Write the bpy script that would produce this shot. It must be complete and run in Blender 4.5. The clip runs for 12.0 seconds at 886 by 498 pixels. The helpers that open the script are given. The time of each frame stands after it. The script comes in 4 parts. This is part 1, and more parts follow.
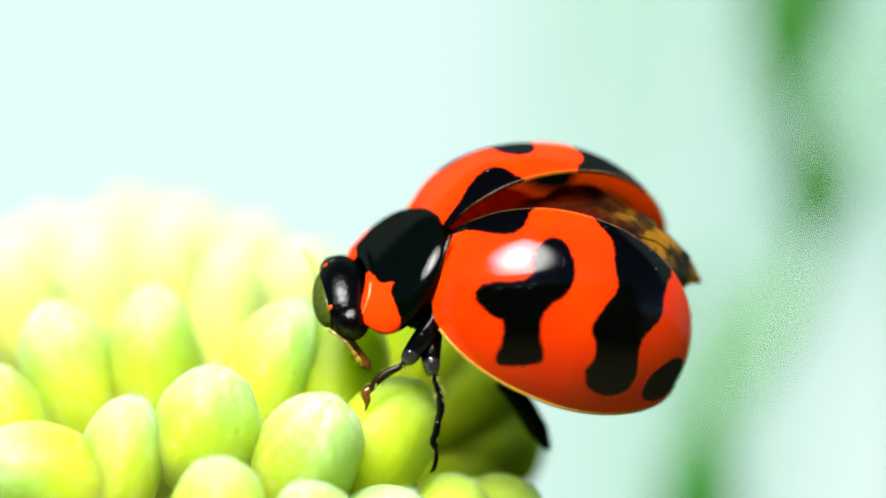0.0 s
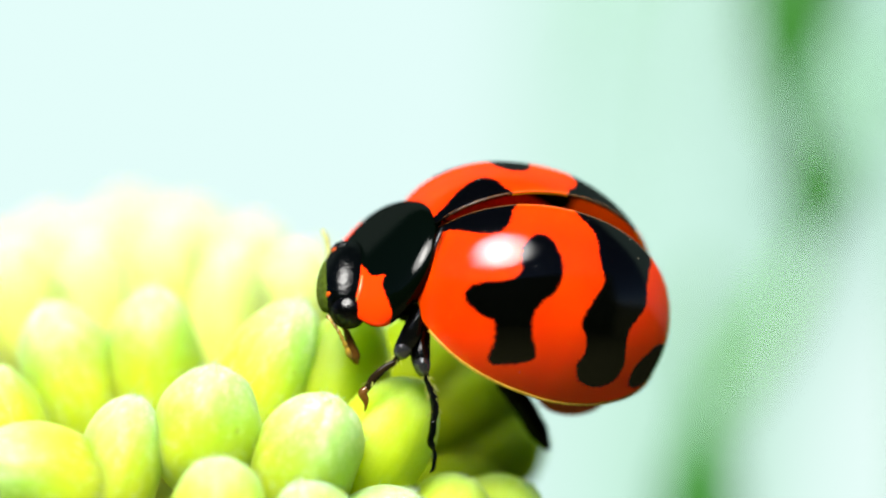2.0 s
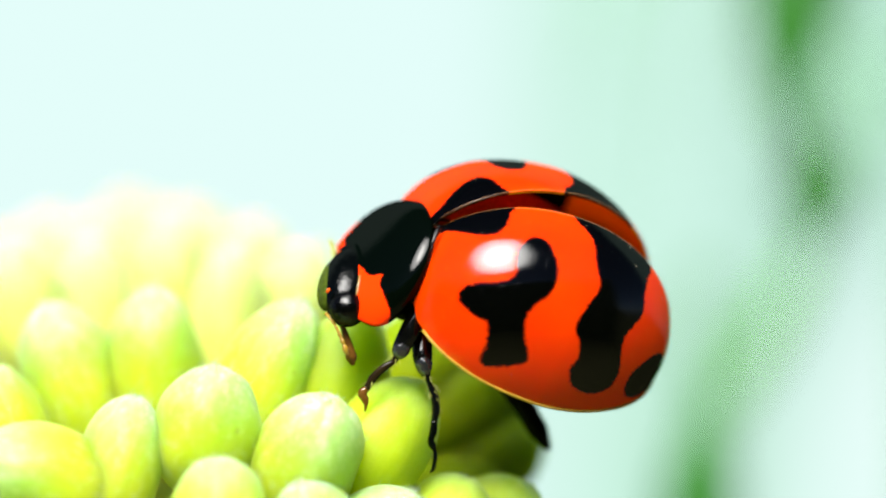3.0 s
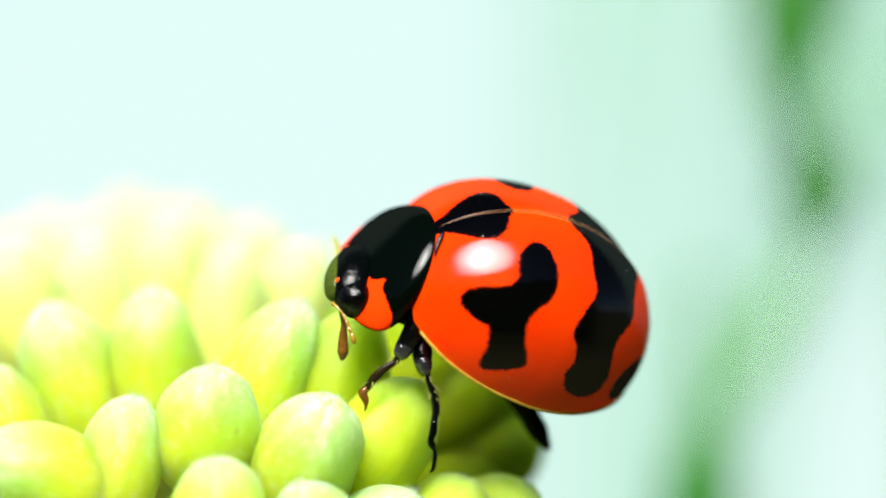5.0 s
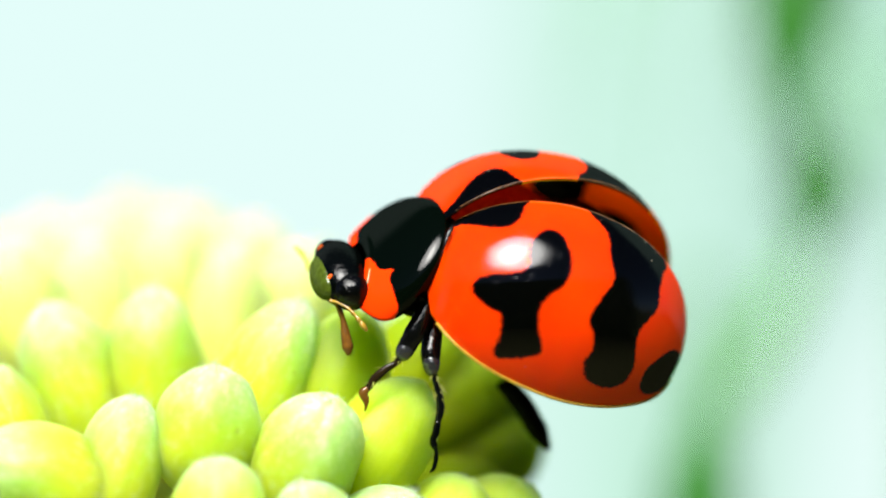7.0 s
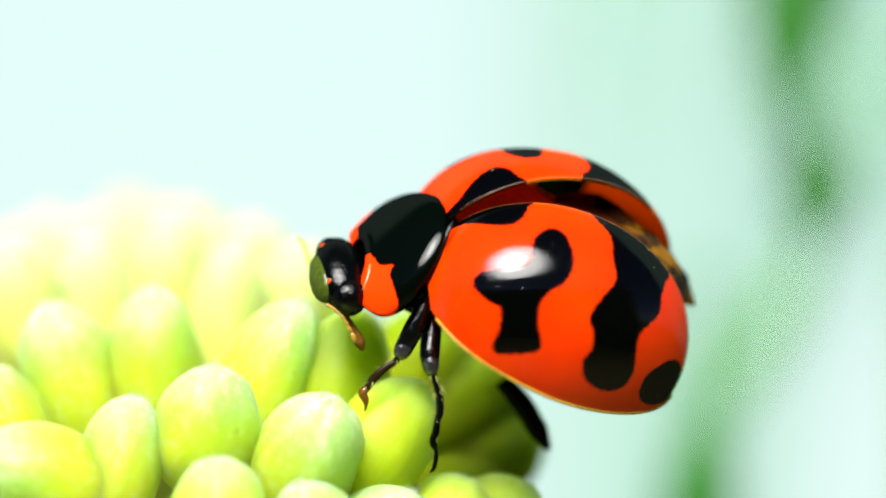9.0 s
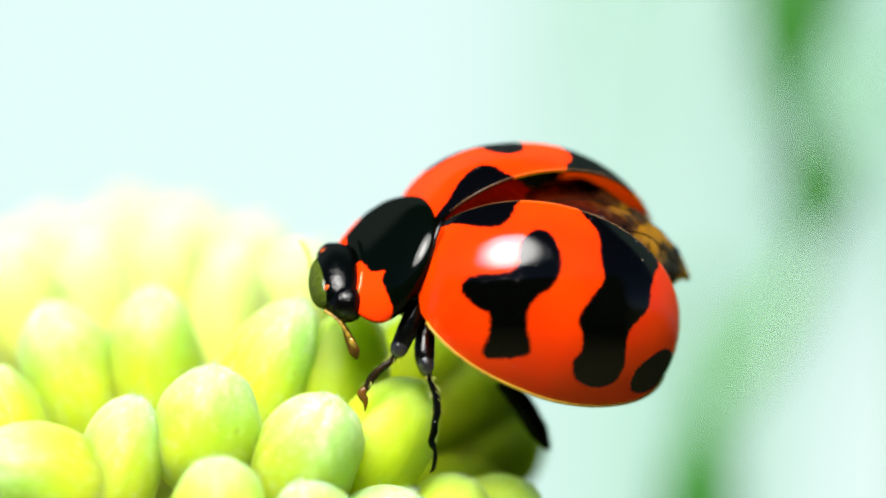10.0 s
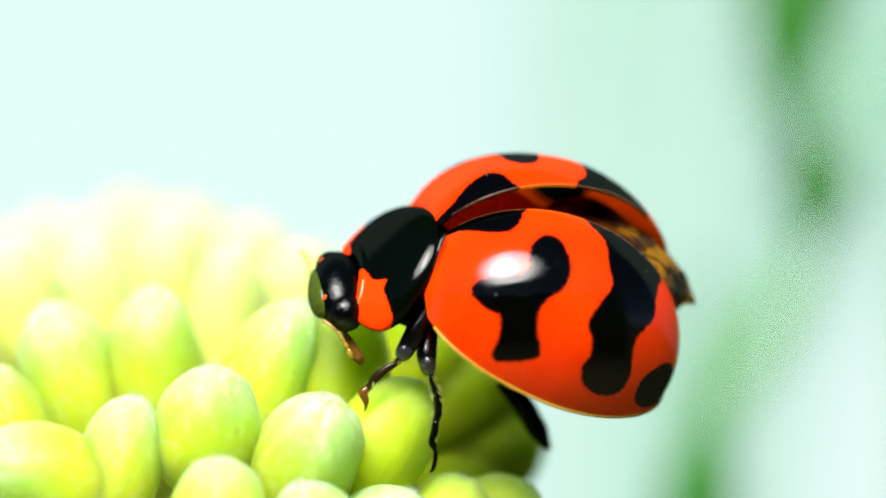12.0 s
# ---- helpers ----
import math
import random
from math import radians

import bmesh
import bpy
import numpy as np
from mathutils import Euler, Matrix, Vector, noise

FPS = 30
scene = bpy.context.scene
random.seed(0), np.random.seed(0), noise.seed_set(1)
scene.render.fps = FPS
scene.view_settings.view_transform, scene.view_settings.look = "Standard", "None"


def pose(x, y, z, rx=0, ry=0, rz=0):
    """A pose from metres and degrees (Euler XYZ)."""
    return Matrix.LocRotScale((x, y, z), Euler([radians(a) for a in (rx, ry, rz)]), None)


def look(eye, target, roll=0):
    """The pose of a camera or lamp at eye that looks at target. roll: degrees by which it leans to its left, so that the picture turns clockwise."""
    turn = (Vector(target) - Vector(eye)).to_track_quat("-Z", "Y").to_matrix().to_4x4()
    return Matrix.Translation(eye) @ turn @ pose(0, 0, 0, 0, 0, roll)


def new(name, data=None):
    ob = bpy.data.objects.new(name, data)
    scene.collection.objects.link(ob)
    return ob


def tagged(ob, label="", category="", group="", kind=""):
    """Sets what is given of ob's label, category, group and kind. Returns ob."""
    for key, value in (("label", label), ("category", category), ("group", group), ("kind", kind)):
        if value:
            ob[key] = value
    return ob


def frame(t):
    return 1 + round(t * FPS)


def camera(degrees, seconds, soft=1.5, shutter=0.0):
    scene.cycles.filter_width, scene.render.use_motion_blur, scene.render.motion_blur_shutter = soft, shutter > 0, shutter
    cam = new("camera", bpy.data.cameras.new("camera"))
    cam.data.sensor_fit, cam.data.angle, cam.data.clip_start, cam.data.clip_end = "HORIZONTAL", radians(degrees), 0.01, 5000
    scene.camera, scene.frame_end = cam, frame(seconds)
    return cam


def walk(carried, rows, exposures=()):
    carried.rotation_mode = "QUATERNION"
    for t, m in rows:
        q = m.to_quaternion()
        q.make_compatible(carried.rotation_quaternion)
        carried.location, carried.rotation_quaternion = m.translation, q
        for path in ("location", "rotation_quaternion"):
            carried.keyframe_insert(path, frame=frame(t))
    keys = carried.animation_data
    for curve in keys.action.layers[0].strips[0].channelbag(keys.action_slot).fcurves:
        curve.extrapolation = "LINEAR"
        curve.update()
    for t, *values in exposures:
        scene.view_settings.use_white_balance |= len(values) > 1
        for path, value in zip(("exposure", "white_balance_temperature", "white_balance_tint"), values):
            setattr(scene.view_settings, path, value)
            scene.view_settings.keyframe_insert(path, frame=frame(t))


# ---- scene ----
cam = camera(22, 12.0, soft=2.1)
EYE, AIM = (0, -0.04033, 0.30), (0, 0, 0.30)
cam.data.dof.use_dof = True
cam.data.dof.focus_distance = 0.0387
cam.data.dof.aperture_fstop = 36
walk(cam, [(0.0, look(EYE, AIM)), (12.0, look(EYE, AIM))], [(0.0, 1.1), (12.0, 1.1)])

# ---- daylight ----
SUN_DIR = Vector((-0.20, -0.62, 0.76)).normalized()
world = bpy.data.worlds.new("world")
scene.world = world
world.use_nodes = True
wn = world.node_tree.nodes
sky = wn.new("ShaderNodeTexSky")
sky.sky_type = "NISHITA"
sky.sun_disc = False
sky.air_density, sky.dust_density = 0.4, 0.2
sky.sun_elevation = math.asin(SUN_DIR.z)
sky.sun_rotation = math.atan2(SUN_DIR.x, SUN_DIR.y)
wn["Background"].inputs["Strength"].default_value = 0.05
world.node_tree.links.new(sky.outputs[0], wn["Background"].inputs["Color"])
sun = new("sun", bpy.data.lights.new("sun", "SUN"))
sun.data.energy = 1.5
sun.data.angle = radians(18)
sun.data.color = (1.0, 0.99, 0.92)
sun.matrix_world = look(SUN_DIR, (0, 0, 0))
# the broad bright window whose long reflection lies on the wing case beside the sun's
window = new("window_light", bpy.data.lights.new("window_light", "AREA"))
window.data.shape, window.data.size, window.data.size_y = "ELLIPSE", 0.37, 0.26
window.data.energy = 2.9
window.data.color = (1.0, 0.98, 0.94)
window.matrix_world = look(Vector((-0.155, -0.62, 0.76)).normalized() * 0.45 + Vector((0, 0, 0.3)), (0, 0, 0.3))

# ---- small tools ----
MM = 0.001
MID = 300.0  # height of the lens over the soil, in millimetres


def nodes_of(name):
    m = bpy.data.materials.new(name)
    m.use_nodes = True
    nt = m.node_tree
    return m, nt, nt.nodes["Principled BSDF"]


def node(nt, kind, **values):
    n = nt.nodes.new(kind)
    for key, value in values.items():
        n.inputs[key].default_value = value
    return n


def noise_node(nt, scale, detail=3.0, rough=0.5, coords="Object"):
    tc = nt.nodes.new("ShaderNodeTexCoord")
    n = node(nt, "ShaderNodeTexNoise", Scale=scale, Detail=detail, Roughness=rough)
    nt.links.new(tc.outputs[coords], n.inputs["Vector"])
    return n


def ramp(nt, source, stops):
    r = nt.nodes.new("ShaderNodeValToRGB")
    els = r.color_ramp.elements
    while len(els) < len(stops):
        els.new(0.5)
    for e, (pos, col) in zip(els, stops):
        e.position, e.color = pos, (*col, 1) if len(col) == 3 else col
    nt.links.new(source, r.inputs[0])
    return r


def mix(nt, fac, a, b, blend="MIX"):
    m = nt.nodes.new("ShaderNodeMix")
    m.data_type, m.blend_type = "RGBA", blend
    for sock, val in ((m.inputs[0], fac), (m.inputs[6], a), (m.inputs[7], b)):
        if isinstance(val, (int, float)):
            sock.default_value = val
        elif isinstance(val, tuple):
            sock.default_value = (*val, 1)
        else:
            nt.links.new(val, sock)
    return m.outputs[2]


def math_node(nt, op, a, b=0.0):
    m = nt.nodes.new("ShaderNodeMath")
    m.operation = op
    for sock, val in ((m.inputs[0], a), (m.inputs[1], b)):
        if isinstance(val, (int, float)):
            sock.default_value = val
        else:
            nt.links.new(val, sock)
    return m.outputs[0]


def bump(nt, bsdf, height, strength, dist):
    b = node(nt, "ShaderNodeBump", Strength=strength, Distance=dist)
    nt.links.new(height, b.inputs["Height"])
    nt.links.new(b.outputs[0], bsdf.inputs["Normal"])


def mesh_from(name, verts, faces, mats, smooth=True, marks=None):
    """A mesh from millimetres."""
    me = bpy.data.meshes.new(name)
    me.from_pydata([tuple(c * MM for c in v) for v in verts], [], faces)
    me.update()
    for m in mats:
        me.materials.append(m)
    if smooth:
        me.polygons.foreach_set("use_smooth", [True] * len(me.polygons))
    if marks is not None:
        at = me.attributes.new("mark", "FLOAT", "POINT")
        at.data.foreach_set("value", [float(v) for v in marks])
    return me


def part(name, me, parent, label="", place=None):
    ob = new(name, me)
    ob.parent = parent
    if place is not None:
        ob.matrix_basis = place
    if label:
        ob["label"] = label
    return ob


def tube(points, radii, sides=12, squash=1.0):
    """Vertices and faces of a closed tapering limb through points."""
    pts = [Vector(p) for p in points]
    verts, faces = [], []
    ref = Vector((0.13, 1, 0.21)).normalized()
    for i, p in enumerate(pts):
        d = (pts[min(i + 1, len(pts) - 1)] - pts[max(i - 1, 0)]).normalized()
        u = d.cross(ref).normalized()
        v = d.cross(u).normalized()
        for k in range(sides):
            a = 2 * math.pi * k / sides
            verts.append(p + float(radii[i]) * (math.cos(a) * u + squash * math.sin(a) * v))
    n = len(pts)
    for i in range(n - 1):
        for k in range(sides):
            a, b = i * sides + k, i * sides + (k + 1) % sides
            faces.append((a, b, b + sides, a + sides))
    verts += [pts[0], pts[-1]]
    for k in range(sides):
        faces.append(((k + 1) % sides, k, n * sides))
        faces.append(((n - 1) * sides + k, (n - 1) * sides + (k + 1) % sides, n * sides + 1))
    return [tuple(v) for v in verts], faces


def spline(points, steps):
    """Points on a smooth line through the given ones."""
    pts = [Vector(p) for p in points]
    ext = [2 * pts[0] - pts[1], *pts, 2 * pts[-1] - pts[-2]]
    out = []
    for i in range(1, len(ext) - 2):
        a, b, c, d = ext[i - 1:i + 3]
        for k in range(steps):
            t = k / steps
            out.append(0.5 * (2 * b + (c - a) * t + (2 * a - 5 * b + 4 * c - d) * t * t + (3 * b - a - 3 * c + d) * t ** 3))
    out.append(pts[-1])
    return out


def limb(points, radii, steps=5, sides=12, squash=1.0):
    line = spline(points, steps)
    r = np.interp(np.linspace(0, len(points) - 1, len(line)), range(len(points)), radii)
    return tube(line, r, sides, squash)


def ellipsoid(centre, radii, turn=None, rings=32, sides=48, shape=None):
    """A closed rounded body with its poles on the x axis."""
    verts, faces = [], []
    turn = turn or Matrix.Identity(3)
    for i in range(1, rings):
        u = math.pi * i / rings
        for k in range(sides):
            v = 2 * math.pi * k / sides
            p = Vector((math.cos(u), math.sin(u) * math.cos(v), math.sin(u) * math.sin(v)))
            if shape:
                p = shape(p)
            p = Vector((p.x * radii[0], p.y * radii[1], p.z * radii[2]))
            verts.append(tuple(Vector(centre) + turn @ p))
    for pole in (1, -1):
        p = Vector((pole, 0, 0))
        if shape:
            p = shape(p)
        verts.append(tuple(Vector(centre) + turn @ Vector((p.x * radii[0], p.y * radii[1], p.z * radii[2]))))
    n = rings - 1
    for i in range(n - 1):
        for k in range(sides):
            a, b = i * sides + k, i * sides + (k + 1) % sides
            faces.append((a, b, b + sides, a + sides))
    for k in range(sides):
        faces.append(((k + 1) % sides, k, n * sides))
        faces.append(((n - 1) * sides + k, (n - 1) * sides + (k + 1) % sides, n * sides + 1))
    return verts, faces


def inside_distance(poly, px, py):
    """Signed distance to a closed outline, above zero inside."""
    p = np.array(poly, float)
    q = np.roll(p, -1, axis=0)
    best = np.full(px.shape, 1e9)
    odd = np.zeros(px.shape, bool)
    for (ax, ay), (bx, by) in zip(p, q):
        dx, dy = bx - ax, by - ay
        t = np.clip(((px - ax) * dx + (py - ay) * dy) / (dx * dx + dy * dy + 1e-12), 0, 1)
        best = np.minimum(best, np.hypot(px - ax - t * dx, py - ay - t * dy))
        hit = ((ay > py) != (by > py)) & (px < (bx - ax) * (py - ay) / (by - ay + 1e-12) + ax)
        odd ^= hit
    return np.where(odd, best, -best)


def smooth_outline(poly, steps=4):
    """The same outline with rounded corners."""
    p = [Vector((*q, 0)) for q in poly]
    n, out = len(p), []
    for i in range(n):
        a, b, c, d = p[i - 1], p[i], p[(i + 1) % n], p[(i + 2) % n]
        for k in range(steps):
            t = k / steps
            v = 0.5 * (2 * b + (c - a) * t + (2 * a - 5 * b + 4 * c - d) * t * t + (3 * b - a - 3 * c + d) * t ** 3)
            out.append((v.x, v.y))
    return out


# ---- materials ----
def lacquer(nt, colour, share, rough, height=None, strength=0.0, dist=0.0, glow=0.0, through_colour=None, rim=0.0, brushed=0.0):
    """A coloured body under a thin even polish, drawn out along the body where brushed."""
    body = nt.nodes.new("ShaderNodeBsdfDiffuse")
    body.inputs["Roughness"].default_value = 0.0
    shine = nt.nodes.new("ShaderNodeBsdfAnisotropic")
    if brushed:
        along = nt.nodes.new("ShaderNodeVectorTransform")
        along.vector_type, along.convert_from, along.convert_to = "VECTOR", "OBJECT", "WORLD"
        along.inputs[0].default_value = (0, 1, 0)
        nt.links.new(along.outputs[0], shine.inputs["Tangent"])
        shine.inputs["Anisotropy"].default_value = brushed
    shine.distribution = "BECKMANN"
    shine.inputs["Roughness"].default_value = rough
    shine.inputs["Color"].default_value = (1, 1, 1, 1)
    both = nt.nodes.new("ShaderNodeMixShader")
    both.inputs[0].default_value = share
    if rim:
        lw = nt.nodes.new("ShaderNodeLayerWeight")
        lw.inputs["Blend"].default_value = 0.5
        steep = math_node(nt, "MULTIPLY", math_node(nt, "POWER", lw.outputs["Facing"], 6.0), rim)
        nt.links.new(math_node(nt, "ADD", steep, share), both.inputs[0])
    nt.links.new(colour, body.inputs["Color"])
    skin = body.outputs[0]
    if glow:
        thin = nt.nodes.new("ShaderNodeBsdfTranslucent")
        nt.links.new(through_colour, thin.inputs["Color"])
        blend = nt.nodes.new("ShaderNodeMixShader")
        blend.inputs[0].default_value = glow
        nt.links.new(body.outputs[0], blend.inputs[1])
        nt.links.new(thin.outputs[0], blend.inputs[2])
        skin = blend.outputs[0]
    nt.links.new(skin, both.inputs[1])
    nt.links.new(shine.outputs[0], both.inputs[2])
    nt.links.new(both.outputs[0], nt.nodes["Material Output"].inputs["Surface"])
    if height is not None:
        b = node(nt, "ShaderNodeBump", Strength=strength, Distance=dist)
        nt.links.new(height, b.inputs["Height"])
        nt.links.new(b.outputs[0], body.inputs["Normal"])
        nt.links.new(b.outputs[0], shine.inputs["Normal"])


def wing_case_material(name="lacquered_wing_case", share=0.024, dusty=0.8, deep=1.0, glow=0.44, amber=0.85):
    """Lacquered red wing case; the mark attribute tells where the black pigment lies."""
    m, nt, b = nodes_of(name)
    at = nt.nodes.new("ShaderNodeAttribute")
    at.attribute_name = "mark"
    fine = noise_node(nt, 30000, 2.0)
    wob = math_node(nt, "MULTIPLY", math_node(nt, "SUBTRACT", fine.outputs[0], 0.5), 0.14)
    edge = math_node(nt, "ADD", at.outputs["Fac"], wob)
    r = ramp(nt, math_node(nt, "MULTIPLY_ADD", edge, 10.0), [(0.42, (0, 0, 0)), (0.58, (1, 1, 1))])
    r.inputs[0].links[0].from_node.inputs[2].default_value = 0.5
    broad = noise_node(nt, 900, 3.0)
    red = ramp(nt, broad.outputs[0], [(0.30, (0.91 * deep, 0.029 * deep, 0.0003)), (0.70, (0.97 * deep, 0.050 * deep, 0.0005))]).outputs[0]
    pits = nt.nodes.new("ShaderNodeTexVoronoi")
    pits.inputs["Scale"].default_value = 9000
    nt.links.new(fine.inputs["Vector"].links[0].from_socket, pits.inputs["Vector"])
    pit = ramp(nt, pits.outputs["Distance"], [(0.0, (1, 1, 1)), (0.16, (0, 0, 0))])
    col = mix(nt, r.outputs[0], red, (0.0006, 0.0006, 0.0006))
    thin = mix(nt, r.outputs[0], (0.95, amber, 0.002), (0.004, 0.003, 0.002))
    dust = nt.nodes.new("ShaderNodeTexVoronoi")
    dust.inputs["Scale"].default_value = 3400
    nt.links.new(fine.inputs["Vector"].links[0].from_socket, dust.inputs["Vector"])
    grain = ramp(nt, dust.outputs["Distance"], [(0.03, (1, 1, 1)), (0.055, (0, 0, 0))])
    picked = ramp(nt, dust.outputs["Color"], [(0.54, (0, 0, 0)), (0.58, (1, 1, 1))])
    col = mix(nt, math_node(nt, "MULTIPLY", math_node(nt, "MULTIPLY", grain.outputs[0], picked.outputs[0]), dusty), col, (0.75, 0.62, 0.45))
    dots = nt.nodes.new("ShaderNodeTexVoronoi")
    dots.inputs["Scale"].default_value = 4300
    nt.links.new(fine.inputs["Vector"].links[0].from_socket, dots.inputs["Vector"])
    dot = ramp(nt, dots.outputs["Distance"], [(0.10, (1, 1, 1)), (0.22, (0, 0, 0))]).outputs[0]
    some = ramp(nt, dots.outputs["Color"], [(0.45, (0, 0, 0)), (0.60, (1, 1, 1))]).outputs[0]
    red_only = math_node(nt, "SUBTRACT", 1.0, r.outputs[0])
    col = mix(nt, math_node(nt, "MULTIPLY", math_node(nt, "MULTIPLY", dot, some), math_node(nt, "MULTIPLY", red_only, 0.22 * dusty)), col, (0.92, 0.16, 0.012))
    lacquer(nt, col, share, 0.14, pit.outputs[0], 0.4, -0.000007, glow, thin, 0.02 if dusty else 0.0, 0.6)
    return m


def chitin_material(name, colour, rough=0.22, coat=0.7, relief=0.35):
    m, nt, b = nodes_of(name)
    n = noise_node(nt, 14000, 3.0)
    dark = tuple(c * 0.6 for c in colour)
    lacquer(nt, ramp(nt, n.outputs[0], [(0.35, dark), (0.7, colour)]).outputs[0], 0.05 * coat, rough * 0.6, n.outputs[0], min(relief, 1.0), 0.000010 * max(relief, 1.0) ** 2)
    return m


def shield_material():
    """Black neck shield with orange corners, told apart by the mark attribute."""
    m, nt, b = nodes_of("neck_shield")
    at = nt.nodes.new("ShaderNodeAttribute")
    at.attribute_name = "mark"
    fine = noise_node(nt, 24000, 2.0)
    wob = math_node(nt, "MULTIPLY", math_node(nt, "SUBTRACT", fine.outputs[0], 0.5), 0.06)
    edge = math_node(nt, "ADD", at.outputs["Fac"], wob)
    s = math_node(nt, "MULTIPLY_ADD", edge, 10.0)
    s.node.inputs[2].default_value = 0.5
    r = ramp(nt, s, [(0.42, (0, 0, 0)), (0.58, (1, 1, 1))])
    col = mix(nt, r.outputs[0], (0.0004, 0.0012, 0.0005), (0.90, 0.034, 0.001))
    lacquer(nt, col, 0.013, 0.08, fine.outputs[0], 0.16, 0.000008)
    return m


def membrane_material():
    m, nt, b = nodes_of("amber_membrane")
    n = noise_node(nt, 1700, 5.0, 0.6)
    tc = nt.nodes.new("ShaderNodeTexCoord")
    sep = nt.nodes.new("ShaderNodeSeparateXYZ")
    nt.links.new(tc.outputs["Object"], sep.inputs[0])
    tail = ramp(nt, math_node(nt, "MULTIPLY", sep.outputs["X"], -200.0), [(0.40, (0, 0, 0)), (0.85, (1, 1, 1))]).outputs[0]
    amber = ramp(nt, n.outputs[0], [(0.36, (0.018, 0.014, 0.004)), (0.47, (0.07, 0.05, 0.010)), (0.51, (0.28, 0.15, 0.010)), (0.58, (0.80, 0.42, 0.012))]).outputs[0]
    maroon = ramp(nt, n.outputs[0], [(0.36, (0.012, 0.003, 0.002)), (0.62, (0.11, 0.014, 0.004))]).outputs[0]
    col = mix(nt, tail, maroon, amber)
    lacquer(nt, col, 0.03, 0.14, n.outputs[0], 0.8, 0.00012, 0.6, col)
    return m


def bud_material(name, stops, depth=0.0020, shine=0.7, rough=0.30, fuzz=0.12):
    """Waxy bud: paler at the tip, where top light is painted in too, yellow at the foot, with fine specks."""
    m, nt, b = nodes_of(name)
    tc = nt.nodes.new("ShaderNodeTexCoord")
    sep = nt.nodes.new("ShaderNodeSeparateXYZ")
    nt.links.new(tc.outputs["Object"], sep.inputs[0])
    n = noise_node(nt, 1800, 4.0)
    info = nt.nodes.new("ShaderNodeObjectInfo")
    h = math_node(nt, "ADD", math_node(nt, "MULTIPLY", sep.outputs["Z"], 500.0), math_node(nt, "MULTIPLY", n.outputs[0], 0.20))
    base = ramp(nt, h, stops).outputs[0]
    tone = ramp(nt, info.outputs["Random"], [(0.0, (0.90, 0.97, 0.8)), (1.0, (1, 1, 1))]).outputs[0]
    col = mix(nt, 1.0, base, tone, "MULTIPLY")
    vor = nt.nodes.new("ShaderNodeTexVoronoi")
    vor.inputs["Scale"].default_value = 1500
    nt.links.new(tc.outputs["Object"], vor.inputs["Vector"])
    speck = ramp(nt, vor.outputs["Distance"], [(0.045, (1, 1, 1)), (0.075, (0, 0, 0))]).outputs[0]
    col = mix(nt, math_node(nt, "MULTIPLY", speck, 0.75), col, (0.22, 0.26, 0.03))
    bloom = ramp(nt, noise_node(nt, 6500, 5.0, 0.65).outputs[0], [(0.5, (0, 0, 0)), (0.75, (1, 1, 1))]).outputs[0]
    col = mix(nt, math_node(nt, "MULTIPLY", bloom, 0.40 if fuzz > 0.1 else 0.06), col, (0.54, 0.68, 0.30))
    stretch = nt.nodes.new("ShaderNodeMapping")
    stretch.inputs["Scale"].default_value = (1.0, 1.0, 0.16)
    nt.links.new(tc.outputs["Object"], stretch.inputs["Vector"])
    vein = node(nt, "ShaderNodeTexNoise", Scale=5200.0, Detail=3.0, Roughness=0.6)
    nt.links.new(stretch.outputs[0], vein.inputs["Vector"])
    streak = ramp(nt, vein.outputs[0], [(0.40, (0.70, 0.84, 0.45)), (0.62, (1, 1, 1))]).outputs[0]
    col = mix(nt, 0.32, col, streak, "MULTIPLY")
    fine = node(nt, "ShaderNodeTexNoise", Scale=9000.0, Detail=4.0, Roughness=0.7)
    nt.links.new(stretch.outputs[0], fine.inputs["Vector"])
    fleck = ramp(nt, fine.outputs[0], [(0.50, (0, 0, 0)), (0.66, (1, 1, 1))]).outputs[0]
    upper = ramp(nt, h, [(0.32, (0.06, 0.06, 0.06)), (0.62, (1, 1, 1))]).outputs[0]
    col = mix(nt, math_node(nt, "MULTIPLY", math_node(nt, "MULTIPLY", fleck, upper), 0.65 if fuzz > 0.1 else 0.1), col, (0.74, 0.78, 0.62))
    bruise = ramp(nt, noise_node(nt, 2600, 2.0).outputs[0], [(0.60, (0, 0, 0)), (0.74, (1, 1, 1))]).outputs[0]
    col = mix(nt, math_node(nt, "MULTIPLY", bruise, 0.14), col, (0.30, 0.48, 0.06))
    nt.links.new(col, b.inputs["Base Color"])
    b.inputs["Roughness"].default_value = rough
    b.inputs["Specular IOR Level"].default_value = shine
    b.inputs["Sheen Weight"].default_value = fuzz
    b.inputs["Sheen Roughness"].default_value = 0.45
    b.inputs["Sheen Tint"].default_value = (0.92, 1.0, 0.75, 1)
    b.inputs["Subsurface Weight"].default_value = 1.0
    b.inputs["Subsurface Radius"].default_value = (1.0, 1.0, 0.25)
    b.inputs["Subsurface Scale"].default_value = depth
    skin = noise_node(nt, 15000, 3.0, 0.6)
    both = math_node(nt, "ADD", n.outputs[0], math_node(nt, "MULTIPLY", skin.outputs[0], 0.30))
    ridge = math_node(nt, "MULTIPLY", vein.outputs[0], 0.5)
    bump(nt, b, math_node(nt, "ADD", both, ridge), 0.42, 0.00007)
    return m


